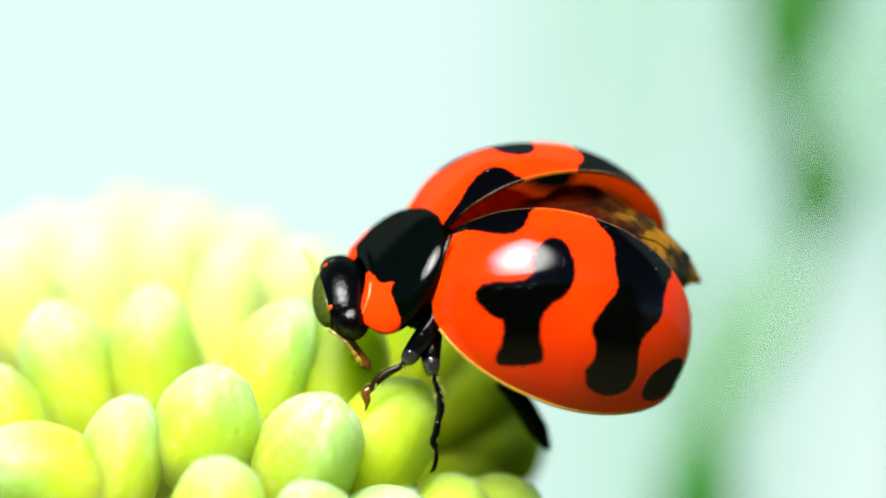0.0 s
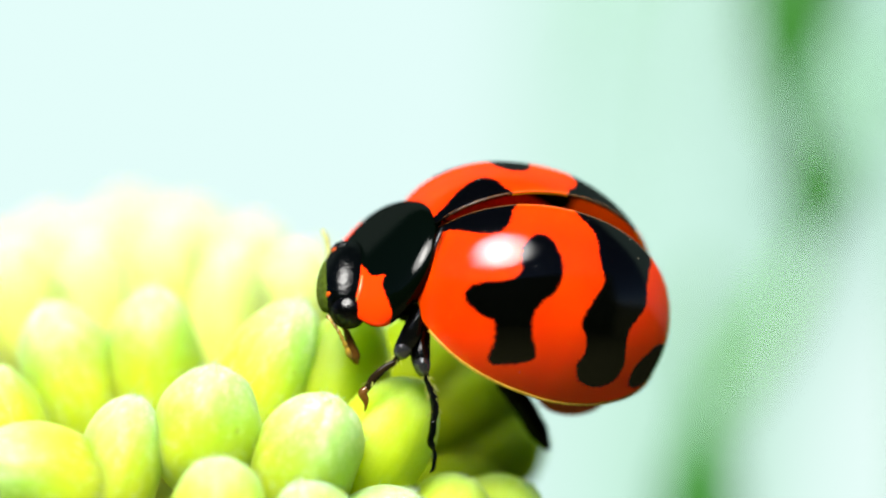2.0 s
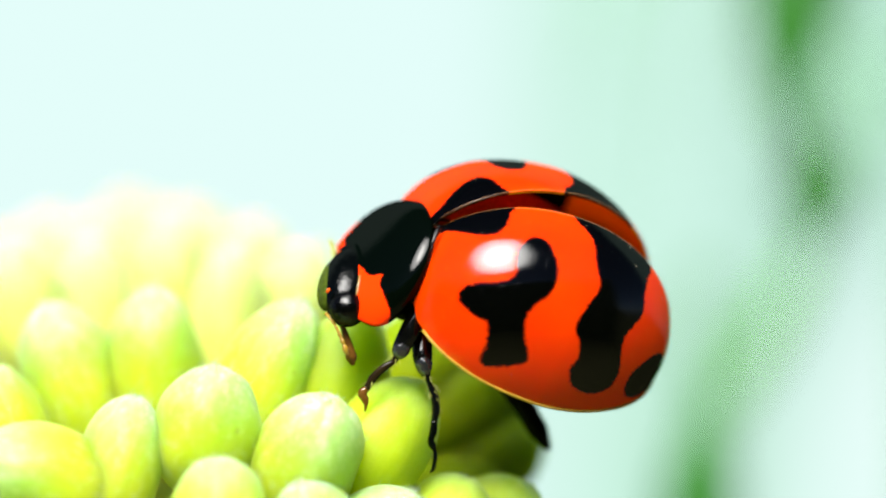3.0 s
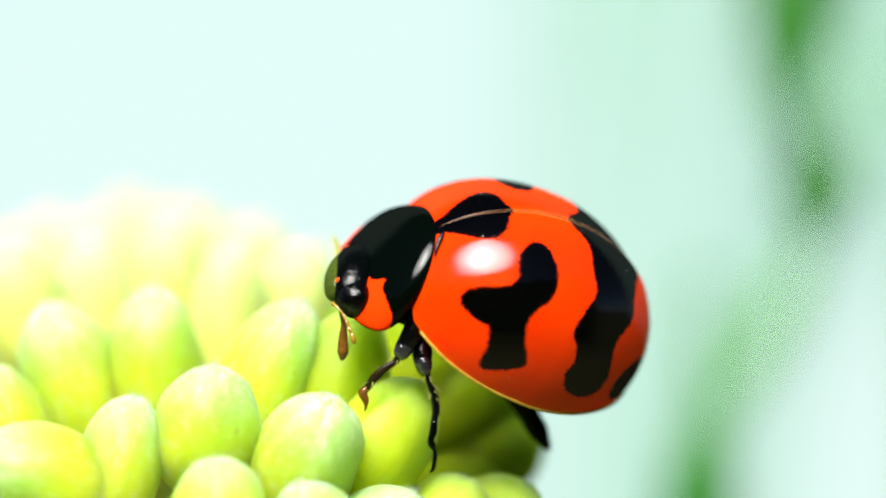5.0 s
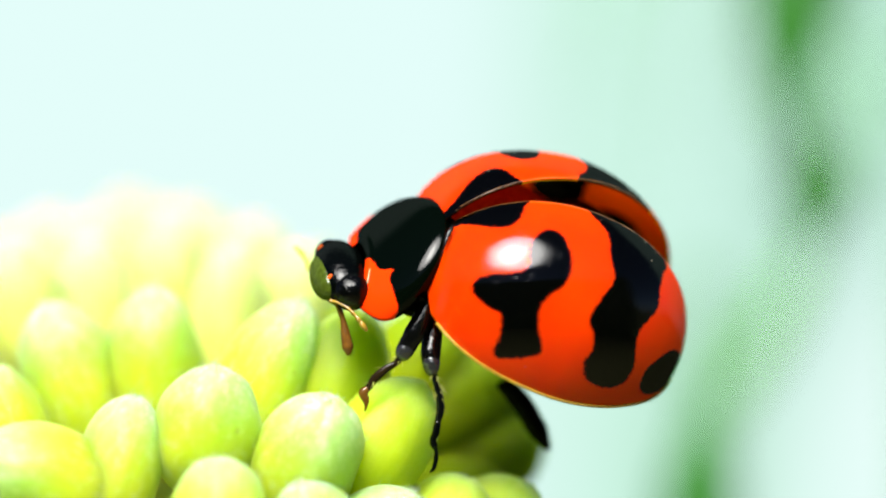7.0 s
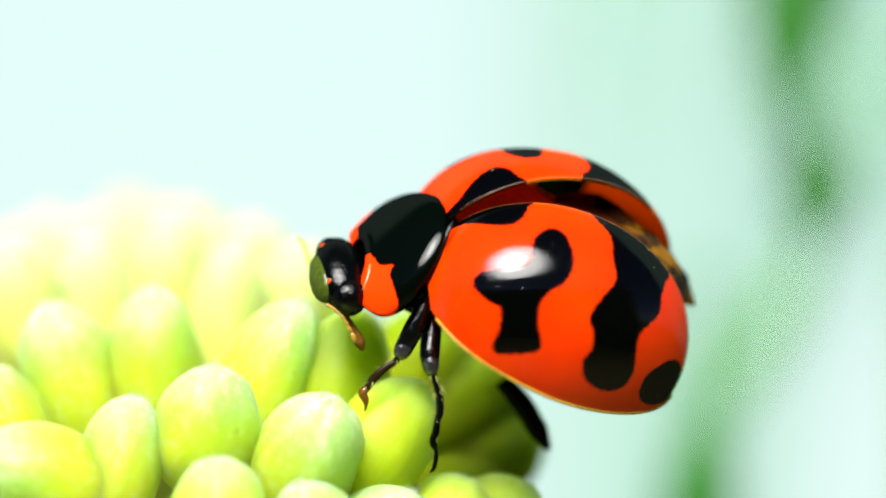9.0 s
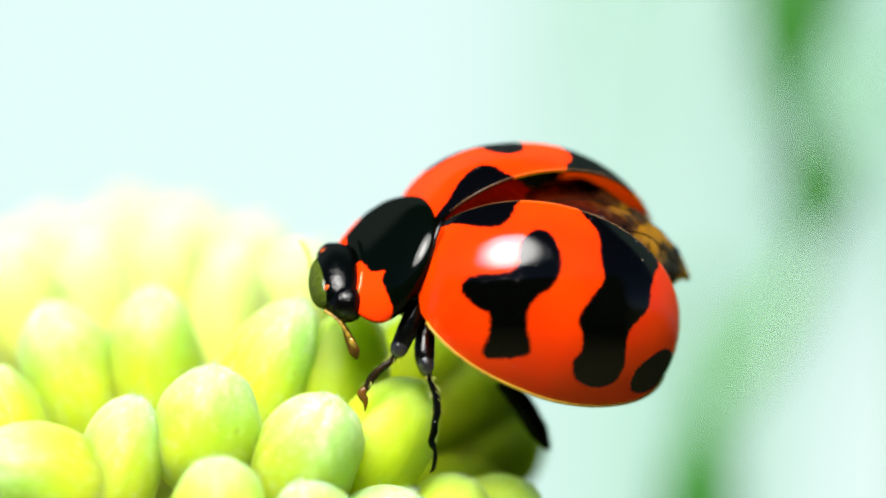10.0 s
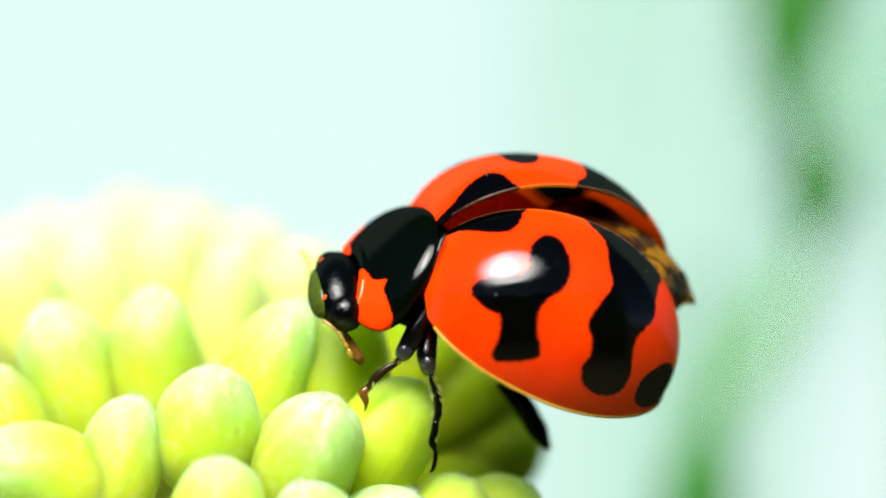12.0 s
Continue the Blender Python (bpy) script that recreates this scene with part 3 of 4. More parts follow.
HOOK = [(0.73, 0.55), (0.723, 0.65), (0.677, 0.72), (0.58, 0.778), (0.497, 0.833), (0.46, 0.927), (0.478, 1.013), (0.472, 1.131), (0.413, 1.233),
        (0.337, 1.225), (0.29, 1.162), (0.237, 1.045), (0.22, 0.927), (0.243, 0.809), (0.30, 0.723), (0.335, 0.597), (0.30, 0.45), (0.22, 0.306),
        (0.23, 0.25), (0.37, 0.134), (0.44, 0.094), (0.467, 0.149), (0.475, 0.267), (0.527, 0.448), (0.597, 0.456), (0.673, 0.487)]
BAND = [(0.11, 1.60), (-0.01, 1.39), (-0.053, 1.17), (-0.107, 1.005), (-0.057, 0.825), (-0.017, 0.652), (-0.09, 0.55), (-0.123, 0.424), (-0.107, 0.322),
        (-0.187, 0.196), (-0.357, 0.165), (-0.453, 0.243), (-0.46, 0.385), (-0.403, 0.581), (-0.393, 0.723), (-0.483, 0.95), (-0.467, 1.131),
        (-0.483, 1.319), (-0.49, 1.60)]
TAIL_SPOT = [(-0.62, 0.196), (-0.60, 0.361), (-0.65, 0.495), (-0.773, 0.675), (-0.90, 0.70), (-0.97, 0.60), (-0.97, 0.1), (-0.857, 0.05), (-0.7, 0.1)]
SEAM_SPOT = [(0.93, 1.62), (0.56, 1.62), (0.567, 1.477), (0.59, 1.351), (0.653, 1.257), (0.767, 1.296), (0.86, 1.414), (0.93, 1.47)]


def wing_case(side):
    rows, cols = 150, 84
    s = 0.97 - 1.969 * (0.5 - 0.5 * np.cos(np.linspace(0.55, math.pi, rows))) / 1.0
    s = (s - s[-1]) / (s[0] - s[-1]) * 1.969 - 0.999
    th = np.linspace(-0.05, math.pi / 2, cols)
    S, T = np.meshgrid(s, th, indexing="ij")
    corner = 0.10 * np.clip(1 - (T + 0.05) / 0.55, 0, 1) ** 2  # the shoulder is rounded off
    S = np.where(S > 0.5, 0.5 + (S - 0.5) * (0.47 - corner) / 0.47, S)
    outer = case_point(S, T, side)
    inner = case_point(S, T, side, -0.05)
    inner[..., 1] = np.where(T > 1.5, outer[..., 1], inner[..., 1])
    mark = np.full(S.shape, -1.0)
    for poly in (HOOK, BAND, TAIL_SPOT, SEAM_SPOT):
        soft = smooth_outline([(a * 2.56, b * 2.2) for a, b in poly])
        mark = np.maximum(mark, inside_distance(soft, S * 2.56, T * 2.2) + 0.03)
    h = np.array(HINGE) * (1, side, 1)
    verts = np.concatenate([outer.reshape(-1, 3), inner.reshape(-1, 3)]) - h
    faces, n = [], rows * cols
    for i in range(rows - 1):
        for j in range(cols - 1):
            a = i * cols + j
            q = (a, a + 1, a + cols + 1, a + cols)
            faces.append(q if side < 0 else q[::-1])
            q = tuple(k + n for k in q)
            faces.append(q[::-1] if side < 0 else q)
    loop = [j for j in range(cols)] + [i * cols + cols - 1 for i in range(1, rows)] + [(rows - 1) * cols + j for j in range(cols - 2, -1, -1)] + [i * cols for i in range(rows - 2, 0, -1)]
    for a, b in zip(loop, loop[1:] + loop[:1]):
        faces.append((a, b, b + n, a + n) if side > 0 else (b, a, a + n, b + n))
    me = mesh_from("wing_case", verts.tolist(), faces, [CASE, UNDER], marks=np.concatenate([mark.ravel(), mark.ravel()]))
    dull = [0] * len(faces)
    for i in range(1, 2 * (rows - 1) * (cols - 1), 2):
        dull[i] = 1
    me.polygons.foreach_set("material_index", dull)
    ob = part("wing_case", me, ladybug, "glossy orange-red wing case with black blotches", pose(*[c * MM for c in h]))
    line = case_point(np.linspace(0.82, -0.97, 60), np.full(60, -0.05), side, 0.01) - h
    v, f = tube(line.tolist(), [0.026] * 60, 8)
    part("rim", mesh_from("rim", v, f, [RIM]), ob, "thin olive-gold margin")
    seam = case_point(np.linspace(0.88, -0.9, 60), np.full(60, math.pi / 2), side, -0.02) - h
    v, f = tube((seam + np.array((0, side * 0.02, 0))).tolist(), [0.022] * 60, 8)
    part("seam_edge", mesh_from("seam_edge", v, f, [SEAM]), ob, "thin shiny amber seam edge")
    return ob


left_case, right_case = wing_case(1), wing_case(-1)

# the neck shield: arches from the broad back edge to the low front edge
CORNER = [(1.10, 1.27), (0.99, 1.24), (0.93, 1.03), (0.84, 0.96), (0.75, 0.93), (0.76, 0.80), (0.73, 0.69), (0.60, 0.46), (0.42, 0.23), (0.32, 0.04), (0.32, -0.15), (1.10, -0.15)]


def shield_point(u, k, ph):
    """A point of the shield: u from the back edge (0) to the front edge (1), k its shrinking, ph the angle round it."""
    c = min(max(u, 0), 1)
    w = (1.22 - 0.378 * c + 0.162 * 4 * c * (1 - c)) * k
    top, low = 1.006 - 1.251 * c + 0.145 * 4 * c * (1 - c), -0.207 - 0.501 * c
    y, z = math.cos(ph), math.sin(ph)
    if z < 0:
        z *= 0.45
    mid = 0.25 * top + 0.75 * low
    p = (2.309 + 0.585 * u, w * y, mid + (low + (top - low) * z - mid) * k)
    return (2.25 + 1.08 * (p[0] - 2.25), 1.2 + 1.075 * (p[1] - 1.2), -0.3 + 1.075 * (p[2] + 0.3))


def neck_shield():
    sides = 120
    us = [-0.55, -0.35, -0.15, -0.04] + list(np.linspace(0, 1, 44)) + [1.03, 1.05, 1.05]
    shrink = [0.74, 0.82, 0.87, 0.905] + [1.035 - 0.115 * max(0.0, 1 - i / 27) ** 2 - 0.035 * max(0.0, i / 43 - 0.4) / 0.6 for i in range(44)] + [0.97, 0.90, 0.6]
    verts, marks, faces = [], [], []
    us2, phs = [], []
    for u, k in zip(us, shrink):
        for j in range(sides):
            ph = -0.35 + (math.pi + 0.70) * j / (sides - 1)
            verts.append(shield_point(u, k, ph))
            us2.append(u)
            phs.append(ph if ph < math.pi / 2 else (math.pi - ph) + (1.4 if ph < 2.75 else 0.35))
    n = len(us)
    for i in range(n - 1):
        for j in range(sides):
            p, q = i * sides + j, i * sides + (j + 1) % sides
            faces.append((p, q, q + sides, p + sides))
    faces.append(tuple(range(sides)))
    faces.append(tuple((n - 1) * sides + j for j in range(sides - 1, -1, -1)))
    soft = smooth_outline([(x * 0.9, y * 1.05) for x, y in CORNER])
    marks = inside_distance(soft, np.array(us2) * 0.9, np.array(phs) * 1.05)
    return part("neck_shield", mesh_from("neck_shield", verts, faces, [SHIELD], marks=marks), ladybug, "black neck shield with orange corners")


shield = neck_shield()
v, f = tube([shield_point(1.035, 0.955, a) for a in np.linspace(-0.2, 1.05, 40)], [0.022] * 40, 8)
part("collar", mesh_from("collar", v, f, [COLLAR]), shield, "thin pale amber front edge")


def belly(p):
    """Squarer towards the neck, flat below."""
    front = min(max(p.x * 1.6 + 0.1, 0.0), 1.0)
    k = (p.y * p.y + p.z * p.z) ** 0.5 + 1e-9
    c, s = abs(p.y) / k + 1e-6, abs(p.z) / k + 1e-6
    if k < 1e-6:
        return p.copy()
    g = 1 + 0.95 * front * ((c ** 2.7 + s ** 2.7) ** (-1 / 2.7) - 1)
    if p.z < 0:
        return Vector((p.x, 0.94 * p.y, 0.36 * p.z))
    return Vector((p.x, p.y * (0.94 + (g - 0.94) * min(1.0, 3 * s)), p.z * g))


v, f = ellipsoid((0.05, 0, 0.1), (2.1, 1.98, 1.82), shape=belly)
part("abdomen", mesh_from("abdomen", v, f, [MAROON]), ladybug, "dark maroon abdomen")
v, f = limb([(2.27, 0.24, 1.17), (2.31, 0.36, 1.08), (2.33, 0.50, 0.98), (2.33, 0.62, 0.90)], [0.02, 0.042, 0.03, 0.012], 6, 12)
part("hinge_joint", mesh_from("hinge_joint", v, f, [SHANK]), ladybug, "glinting black hinge of the wing case")
v, f = ellipsoid((1.90, -0.05, 0.0), (0.58, 0.98, 0.92))
part("thorax", mesh_from("thorax", v, f, [MATT]), ladybug, "black underside of the thorax")


def back_shape(p):
    """Broad and nearly flat across."""
    k = (p.y * p.y + p.z * p.z) ** 0.5
    if k < 1e-6:
        return p.copy()
    c, s = abs(p.y) / k + 1e-6, abs(p.z) / k + 1e-6
    g = (c ** 3.2 + s ** 3.2) ** (-1 / 3.2)
    if p.z < 0:
        return Vector((p.x, 0.90 * p.y, 0.2 * p.z))
    return Vector((p.x, p.y * (0.90 + (g - 0.90) * min(1.0, 2.5 * s)), p.z * g))


v, f = ellipsoid((0.72, -0.16, 0.1), (1.38, 1.80, 1.60), shape=back_shape)
part("back_plate", mesh_from("back_plate", v, f, [MAROON]), ladybug, "dark maroon back under the wing cases")
v, f = ellipsoid((0, 0, 0), (0.62, 0.5, 0.36), VIEW_TURN.to_3x3().inverted())
tail_tip = part("abdomen_tip", mesh_from("abdomen_tip", v, f, [RUST]), ladybug, "rust-red tip of the abdomen")

# folded flight wings: long crumpled sheets hinged under the wing cases
def flight_wing(side):
    n, m = 60, 24
    verts = []
    for i in range(n):
        u = i / (n - 1)
        half = 1.42 * min(1.0, 0.12 + 2.2 * u) * (1 - u ** 6) ** 0.5 * (1 - 0.42 * u) * (1 + 0.10 * math.sin(17 * u + side)) + 0.05
        for j in range(m):
            w = 2 * j / (m - 1) - 1
            p = Vector((-(4.50 if side < 0 else 4.10) * u + 0.45 * u * u * abs(w), side * 0.10 + w * half, 0.95 * math.sin(math.pi * u * 0.8) + 0.35 * u - 0.72 * u ** 4 - 0.28 * w * w))
            p.z += 0.07 * noise.noise(p * 2.6 + Vector((side * 7, 0, 0))) + 0.03 * math.sin(9 * w + 3 * u)
            verts.append(p)
    top = [tuple(p) for p in verts]
    low = [(p.x, p.y, p.z - 0.02) for p in verts]
    faces, k = [], n * m
    for i in range(n - 1):
        for j in range(m - 1):
            a = i * m + j
            faces += [(a, a + 1, a + m + 1, a + m), (k + a + m, k + a + m + 1, k + a + 1, k + a)]
    ob = part("flight_wing", mesh_from("flight_wing", top + low, faces, [MEMBRANE]), ladybug, "folded amber-brown flight wing", pose(0.0021, 0, 0.0011))
    for w0, w1 in ((-0.35, -0.1), (0.4, 0.3)):
        line = [top[int(i * (n - 1) / 20) * m + int((0.5 + 0.5 * (w0 + (w1 - w0) * i / 20)) * (m - 1))] for i in range(21)]
        v, f = tube([(x, y, z + 0.01) for x, y, z in line], [0.014] * 21, 6)
        part("vein", mesh_from("vein", v, f, [BROWN]), ob)
    return ob


left_wing, right_wing = flight_wing(1), flight_wing(-1)

# head, at its own centre
HEAD_AT = (3.075, 0.05, -0.899)
tilt = Euler((0, 0.301, 0)).to_matrix()
NEAR_EYE = Vector((0.04, 0.53, 0.0)) + VIEW_TURN.to_3x3().inverted() @ Vector((0.12, -0.06, -0.06))
v, f = ellipsoid((0, 0, 0), (0.47, 0.82, 0.46), tilt)
head = part("head", mesh_from("head", v, f, [BLACK]), ladybug, "glossy black head", pose(*[c * MM for c in HEAD_AT]))
for side in (1, -1):
    v, f = ellipsoid(NEAR_EYE, (0.32, 0.32, 0.33), tilt, 20, 28) if side > 0 else ellipsoid((0.14, -0.53, 0.0), (0.24, 0.20, 0.27), tilt, 20, 28)
    part("eye", mesh_from("eye", v, f, [FACETS]), head, "black compound eye")

for side in (1, -1):
    v, f = ellipsoid((0.33, 0.46 * side, 0.04), (0.06, 0.06, 0.10), tilt, 14, 20)
    part("spot", mesh_from("spot", v, f, [ORANGE]), head, "small orange spot")

# green mirrored from the buds is put into this plate's colour
v, f = ellipsoid((0.26, 0.08, -0.14), (0.235, 0.58, 0.32), tilt, 24, 32)
part("face_plate", mesh_from("face_plate", v, f, [REFLECTED_GREEN]), head, "dull face plate with reflected green put into its colour")

# ---- legs: built with the foot at the origin, lines in the view's directions ----


def leg_piece(root, name, line, radii, mat, label="", squash=0.8):
    v, f = limb(line, radii, steps=5, sides=14, squash=squash)
    part(name, mesh_from(name, v, f, [mat]), root, label)


def near(px, pz, y, foot):
    return (px - foot[0], y - foot[1], pz - foot[2])


def front_leg():
    v, f = limb([(0.98, 0.10, 2.10), (0.88, 0.0, 1.72), (0.74, -0.05, 1.38), (0.60, -0.03, 1.08), (0.54, -0.02, 0.97), (0.51, 0.0, 0.93)], [0.13, 0.16, 0.175, 0.155, 0.115, 0.04], 6, 20, 0.8)
    ob = part("leg", mesh_from("leg", v, f, [SHANK]), ladybug, "jointed black front leg")
    leg_piece(ob, "knee", [(0.68, -0.05, 1.22), (0.61, -0.045, 1.09), (0.555, -0.035, 0.99), (0.52, -0.02, 0.93)], [0.13, 0.157, 0.132, 0.07], KNEE, "silvery grey knee joint", 0.85)
    leg_piece(ob, "tibia", [(0.53, 0, 0.98), (0.47, 0, 0.86), (0.30, 0, 0.74), (0.12, 0, 0.56), (0.02, 0.0, 0.38)], [0.07, 0.05, 0.065, 0.075, 0.055], BROWN, "dark brown shin")
    leg_piece(ob, "tarsus", [(0.03, 0, 0.40), (-0.05, 0, 0.31), (0.0, 0, 0.19), (0.01, 0, 0.10), (0.0, 0, 0.0)], [0.05, 0.085, 0.065, 0.03, 0.012], DUSKY, "dusky amber foot with a claw")
    return ob


def middle_leg():
    v, f = limb([(-0.02, 0.3, 2.75), (-0.06, 0.15, 2.35), (-0.08, 0.02, 2.0), (-0.05, 0.0, 1.74), (-0.01, 0.0, 1.66)], [0.15, 0.175, 0.175, 0.125, 0.04], 6, 20, 0.8)
    ob = part("leg", mesh_from("leg", v, f, [SHANK]), ladybug, "jointed black middle leg")
    leg_piece(ob, "knee", [(-0.075, -0.01, 1.96), (-0.065, -0.02, 1.86), (-0.045, -0.02, 1.74), (-0.015, 0.0, 1.66)], [0.13, 0.156, 0.125, 0.06], KNEE, "silvery grey knee joint", 0.85)
    leg_piece(ob, "tibia", [(-0.02, 0, 1.70), (0.03, 0, 1.50), (0.10, 0, 1.28), (0.11, 0, 1.05), (0.07, 0, 0.86)], [0.06, 0.055, 0.075, 0.07, 0.055], SHANK, "thin black shin")
    leg_piece(ob, "tarsus", [(0.07, 0, 0.88), (0.05, 0, 0.70), (0.0, 0, 0.55), (0.02, 0, 0.46), (0.05, 0, 0.38)], [0.055, 0.065, 0.055, 0.065, 0.03], BLACK, "black foot joint")
    leg_piece(ob, "claw", [(0.05, 0, 0.42), (0.06, 0, 0.26), (0.02, 0, 0.06), (-0.04, 0, 0.0)], [0.025, 0.04, 0.035, 0.012], BLACK, "thin black claw")
    return ob


def hind_leg():
    v, f = limb([(-0.85, 0.0, 1.25), (-0.50, 0.0, 0.85), (-0.20, 0.0, 0.35), (0.0, 0.0, 0.0)], [0.16, 0.20, 0.19, 0.05], 6, 16, 0.6)
    ob = part("leg", mesh_from("leg", v, f, [MATT]), ladybug, "dark hind leg stretched back")
    return ob


front, middle, hind = front_leg(), middle_leg(), hind_leg()


def bristles(leg, line, count, seed):
    """Fine pale hairs along a shin."""
    rnd = random.Random(seed)
    pts = spline(line, 12)
    verts, faces = [], []
    for i in range(count):
        k = rnd.randrange(2, len(pts) - 2)
        along = (pts[k + 1] - pts[k - 1]).normalized()
        a = rnd.uniform(0, 2 * math.pi)
        out = along.cross(Vector((math.cos(a), math.sin(a), 0.3))).normalized()
        root = pts[k] + 0.055 * out
        v, f = tube([root, root + 0.05 * out + 0.04 * along, root + 0.08 * out + 0.10 * along], [0.007, 0.006, 0.002], 5)
        faces += [tuple(q + len(verts) for q in g) for g in f]
        verts += v
    part("bristles", mesh_from("bristles", verts, faces, [STRAW]), leg, "fine pale bristles")


bristles(front, [(0.53, 0, 0.98), (0.47, 0, 0.86), (0.30, 0, 0.74), (0.12, 0, 0.56), (0.02, 0, 0.38)], 26, 3)
bristles(middle, [(-0.02, 0, 1.70), (0.03, 0, 1.50), (0.10, 0, 1.28), (0.11, 0, 1.05), (0.07, 0, 0.86)], 30, 4)

# antennae on the head, drawn in upright directions and turned into the head's space


def antenna(at, line, radii, mat, label):
    turned = [tuple(VIEW_TURN.inverted() @ Vector(p)) for p in line]
    turned = [(1.3 * x, 1.3 * y, 1.3 * z) for x, y, z in turned]
    v, f = limb(turned, radii, 5, 12)
    return part("antenna", mesh_from("antenna", v, f, [mat]), head, label, at)


def head_place(x, y, z):
    """A place near the head, given from the head's middle in upright directions."""
    p = VIEW_TURN.inverted() @ Vector((x, y, z))
    return Matrix.Translation(p * MM)


FEELER_AT = head_place(-0.21, -0.48, -0.53)
BEADS = spline([(0, 0, 0), (0.08, -0.08, -0.05), (0.19, -0.12, -0.16), (0.28, -0.12, -0.32), (0.36, -0.10, -0.50)], 8)
feeler = antenna(FEELER_AT, BEADS[::2] + BEADS[-1:], [0.04, 0.022, 0.032, 0.020, 0.031, 0.020, 0.031, 0.020, 0.033, 0.021, 0.036, 0.023, 0.043, 0.028, 0.052, 0.048, 0.026, 0.018], GOLD, "thin beaded golden antenna")
PALP_AT = head_place(-0.20, -0.44, -0.41)
palp = antenna(PALP_AT, [(0, 0, 0), (0.12, 0.04, -0.10), (0.24, 0.06, -0.26), (0.33, 0.06, -0.44), (0.41, 0.06, -0.60), (0.45, 0.06, -0.70)],
               [0.05, 0.05, 0.045, 0.08, 0.10, 0.03], DUSKY, "short brown mouth feeler with a broad end")
antenna(head_place(-0.42, 0.45, 0.05), [(0, 0, 0), (-0.08, 0.1, 0.10), (-0.10, 0.2, 0.22), (-0.16, 0.3, 0.36), (-0.24, 0.35, 0.46)],
        [0.03, 0.035, 0.035, 0.05, 0.03], STRAW, "far antenna held up, yellowish")


BODY = [
    (0.0, 1.333, 0.000, 298.817, -44.2, -20.5, -151.2), (0.5, 1.272, 0.000, 298.780, -43.9, -20.0, -151.3),
    (1.0, 1.246, 0.000, 298.779, -44.4, -20.7, -151.2), (1.5, 1.198, 0.000, 298.842, -43.6, -19.5, -151.4),
    (2.0, 1.188, 0.000, 298.940, -44.2, -20.5, -151.2), (2.5, 1.173, 0.000, 298.943, -43.6, -19.5, -151.4),
    (3.0, 1.156, 0.000, 298.988, -43.7, -19.6, -151.4), (5.0, 1.193, 0.000, 298.863, -44.3, -20.7, -151.2),
    (5.5, 1.201, 0.000, 298.849, -44.3, -20.6, -151.2), (6.0, 1.220, 0.000, 298.811, -44.7, -21.3, -151.0),
    (6.5, 1.207, 0.000, 298.836, -46.0, -23.5, -150.5), (7.0, 1.286, 0.000, 298.919, -45.8, -23.2, -150.6),
    (9.0, 1.289, 0.000, 298.991, -45.8, -23.2, -150.6), (9.5, 1.232, 0.000, 299.021, -44.9, -21.7, -151.0),
    (10.0, 1.201, 0.000, 299.068, -43.5, -19.2, -151.5), (10.5, 1.194, 0.000, 299.059, -43.3, -18.9, -151.5),
    (11.0, 1.203, 0.000, 299.103, -42.8, -18.0, -151.7), (11.5, 1.204, 0.000, 298.889, -43.6, -19.4, -151.4),
    (12.0, 1.202, 0.000, 298.815, -44.9, -21.6, -151.0),
]
LEFT = [
    (0.0, 2.080, 0.433, 1.286, -1.9, 7.3, -9.0), (0.5, 2.065, 0.402, 1.345, 4.3, 8.4, -7.1),
    (1.0, 2.163, 0.441, 1.198, 5.0, 2.8, -2.8), (1.5, 2.225, 0.433, 1.153, 1.1, 0.1, 3.4),
    (2.0, 2.126, 0.501, 1.140, -1.1, 6.4, -2.5), (2.5, 2.118, 0.457, 1.215, 2.8, 11.5, -10.8),
    (3.0, 2.113, 0.528, 1.110, -1.7, 5.8, -6.7), (5.0, 2.193, 0.475, 1.117, -0.6, 0.6, -0.2),
    (5.5, 2.177, 0.464, 1.150, 0.3, -0.1, -1.0), (6.0, 2.185, 0.446, 1.169, 0.4, 1.4, -1.0),
    (6.5, 2.156, 0.466, 1.166, 3.5, 5.6, -2.1), (7.0, 2.137, 0.457, 1.196, 1.5, 9.7, -6.7),
    (9.0, 2.088, 0.487, 1.196, 5.7, 8.8, -11.1), (9.25, 2.100, 0.500, 1.165, 6.4, 7.6, -11.4), (9.5, 2.115, 0.511, 1.134, 7.1, 6.1, -8.3),
    (10.0, 2.101, 0.497, 1.169, -1.6, 6.8, -9.8), (10.5, 2.039, 0.500, 1.221, 3.2, 6.1, -12.9),
    (11.0, 2.052, 0.497, 1.213, 1.9, 5.9, -14.0), (11.5, 2.099, 0.447, 1.248, -0.7, 5.4, -11.8),
    (12.0, 2.076, 0.439, 1.280, 6.1, 6.0, -8.7),
]
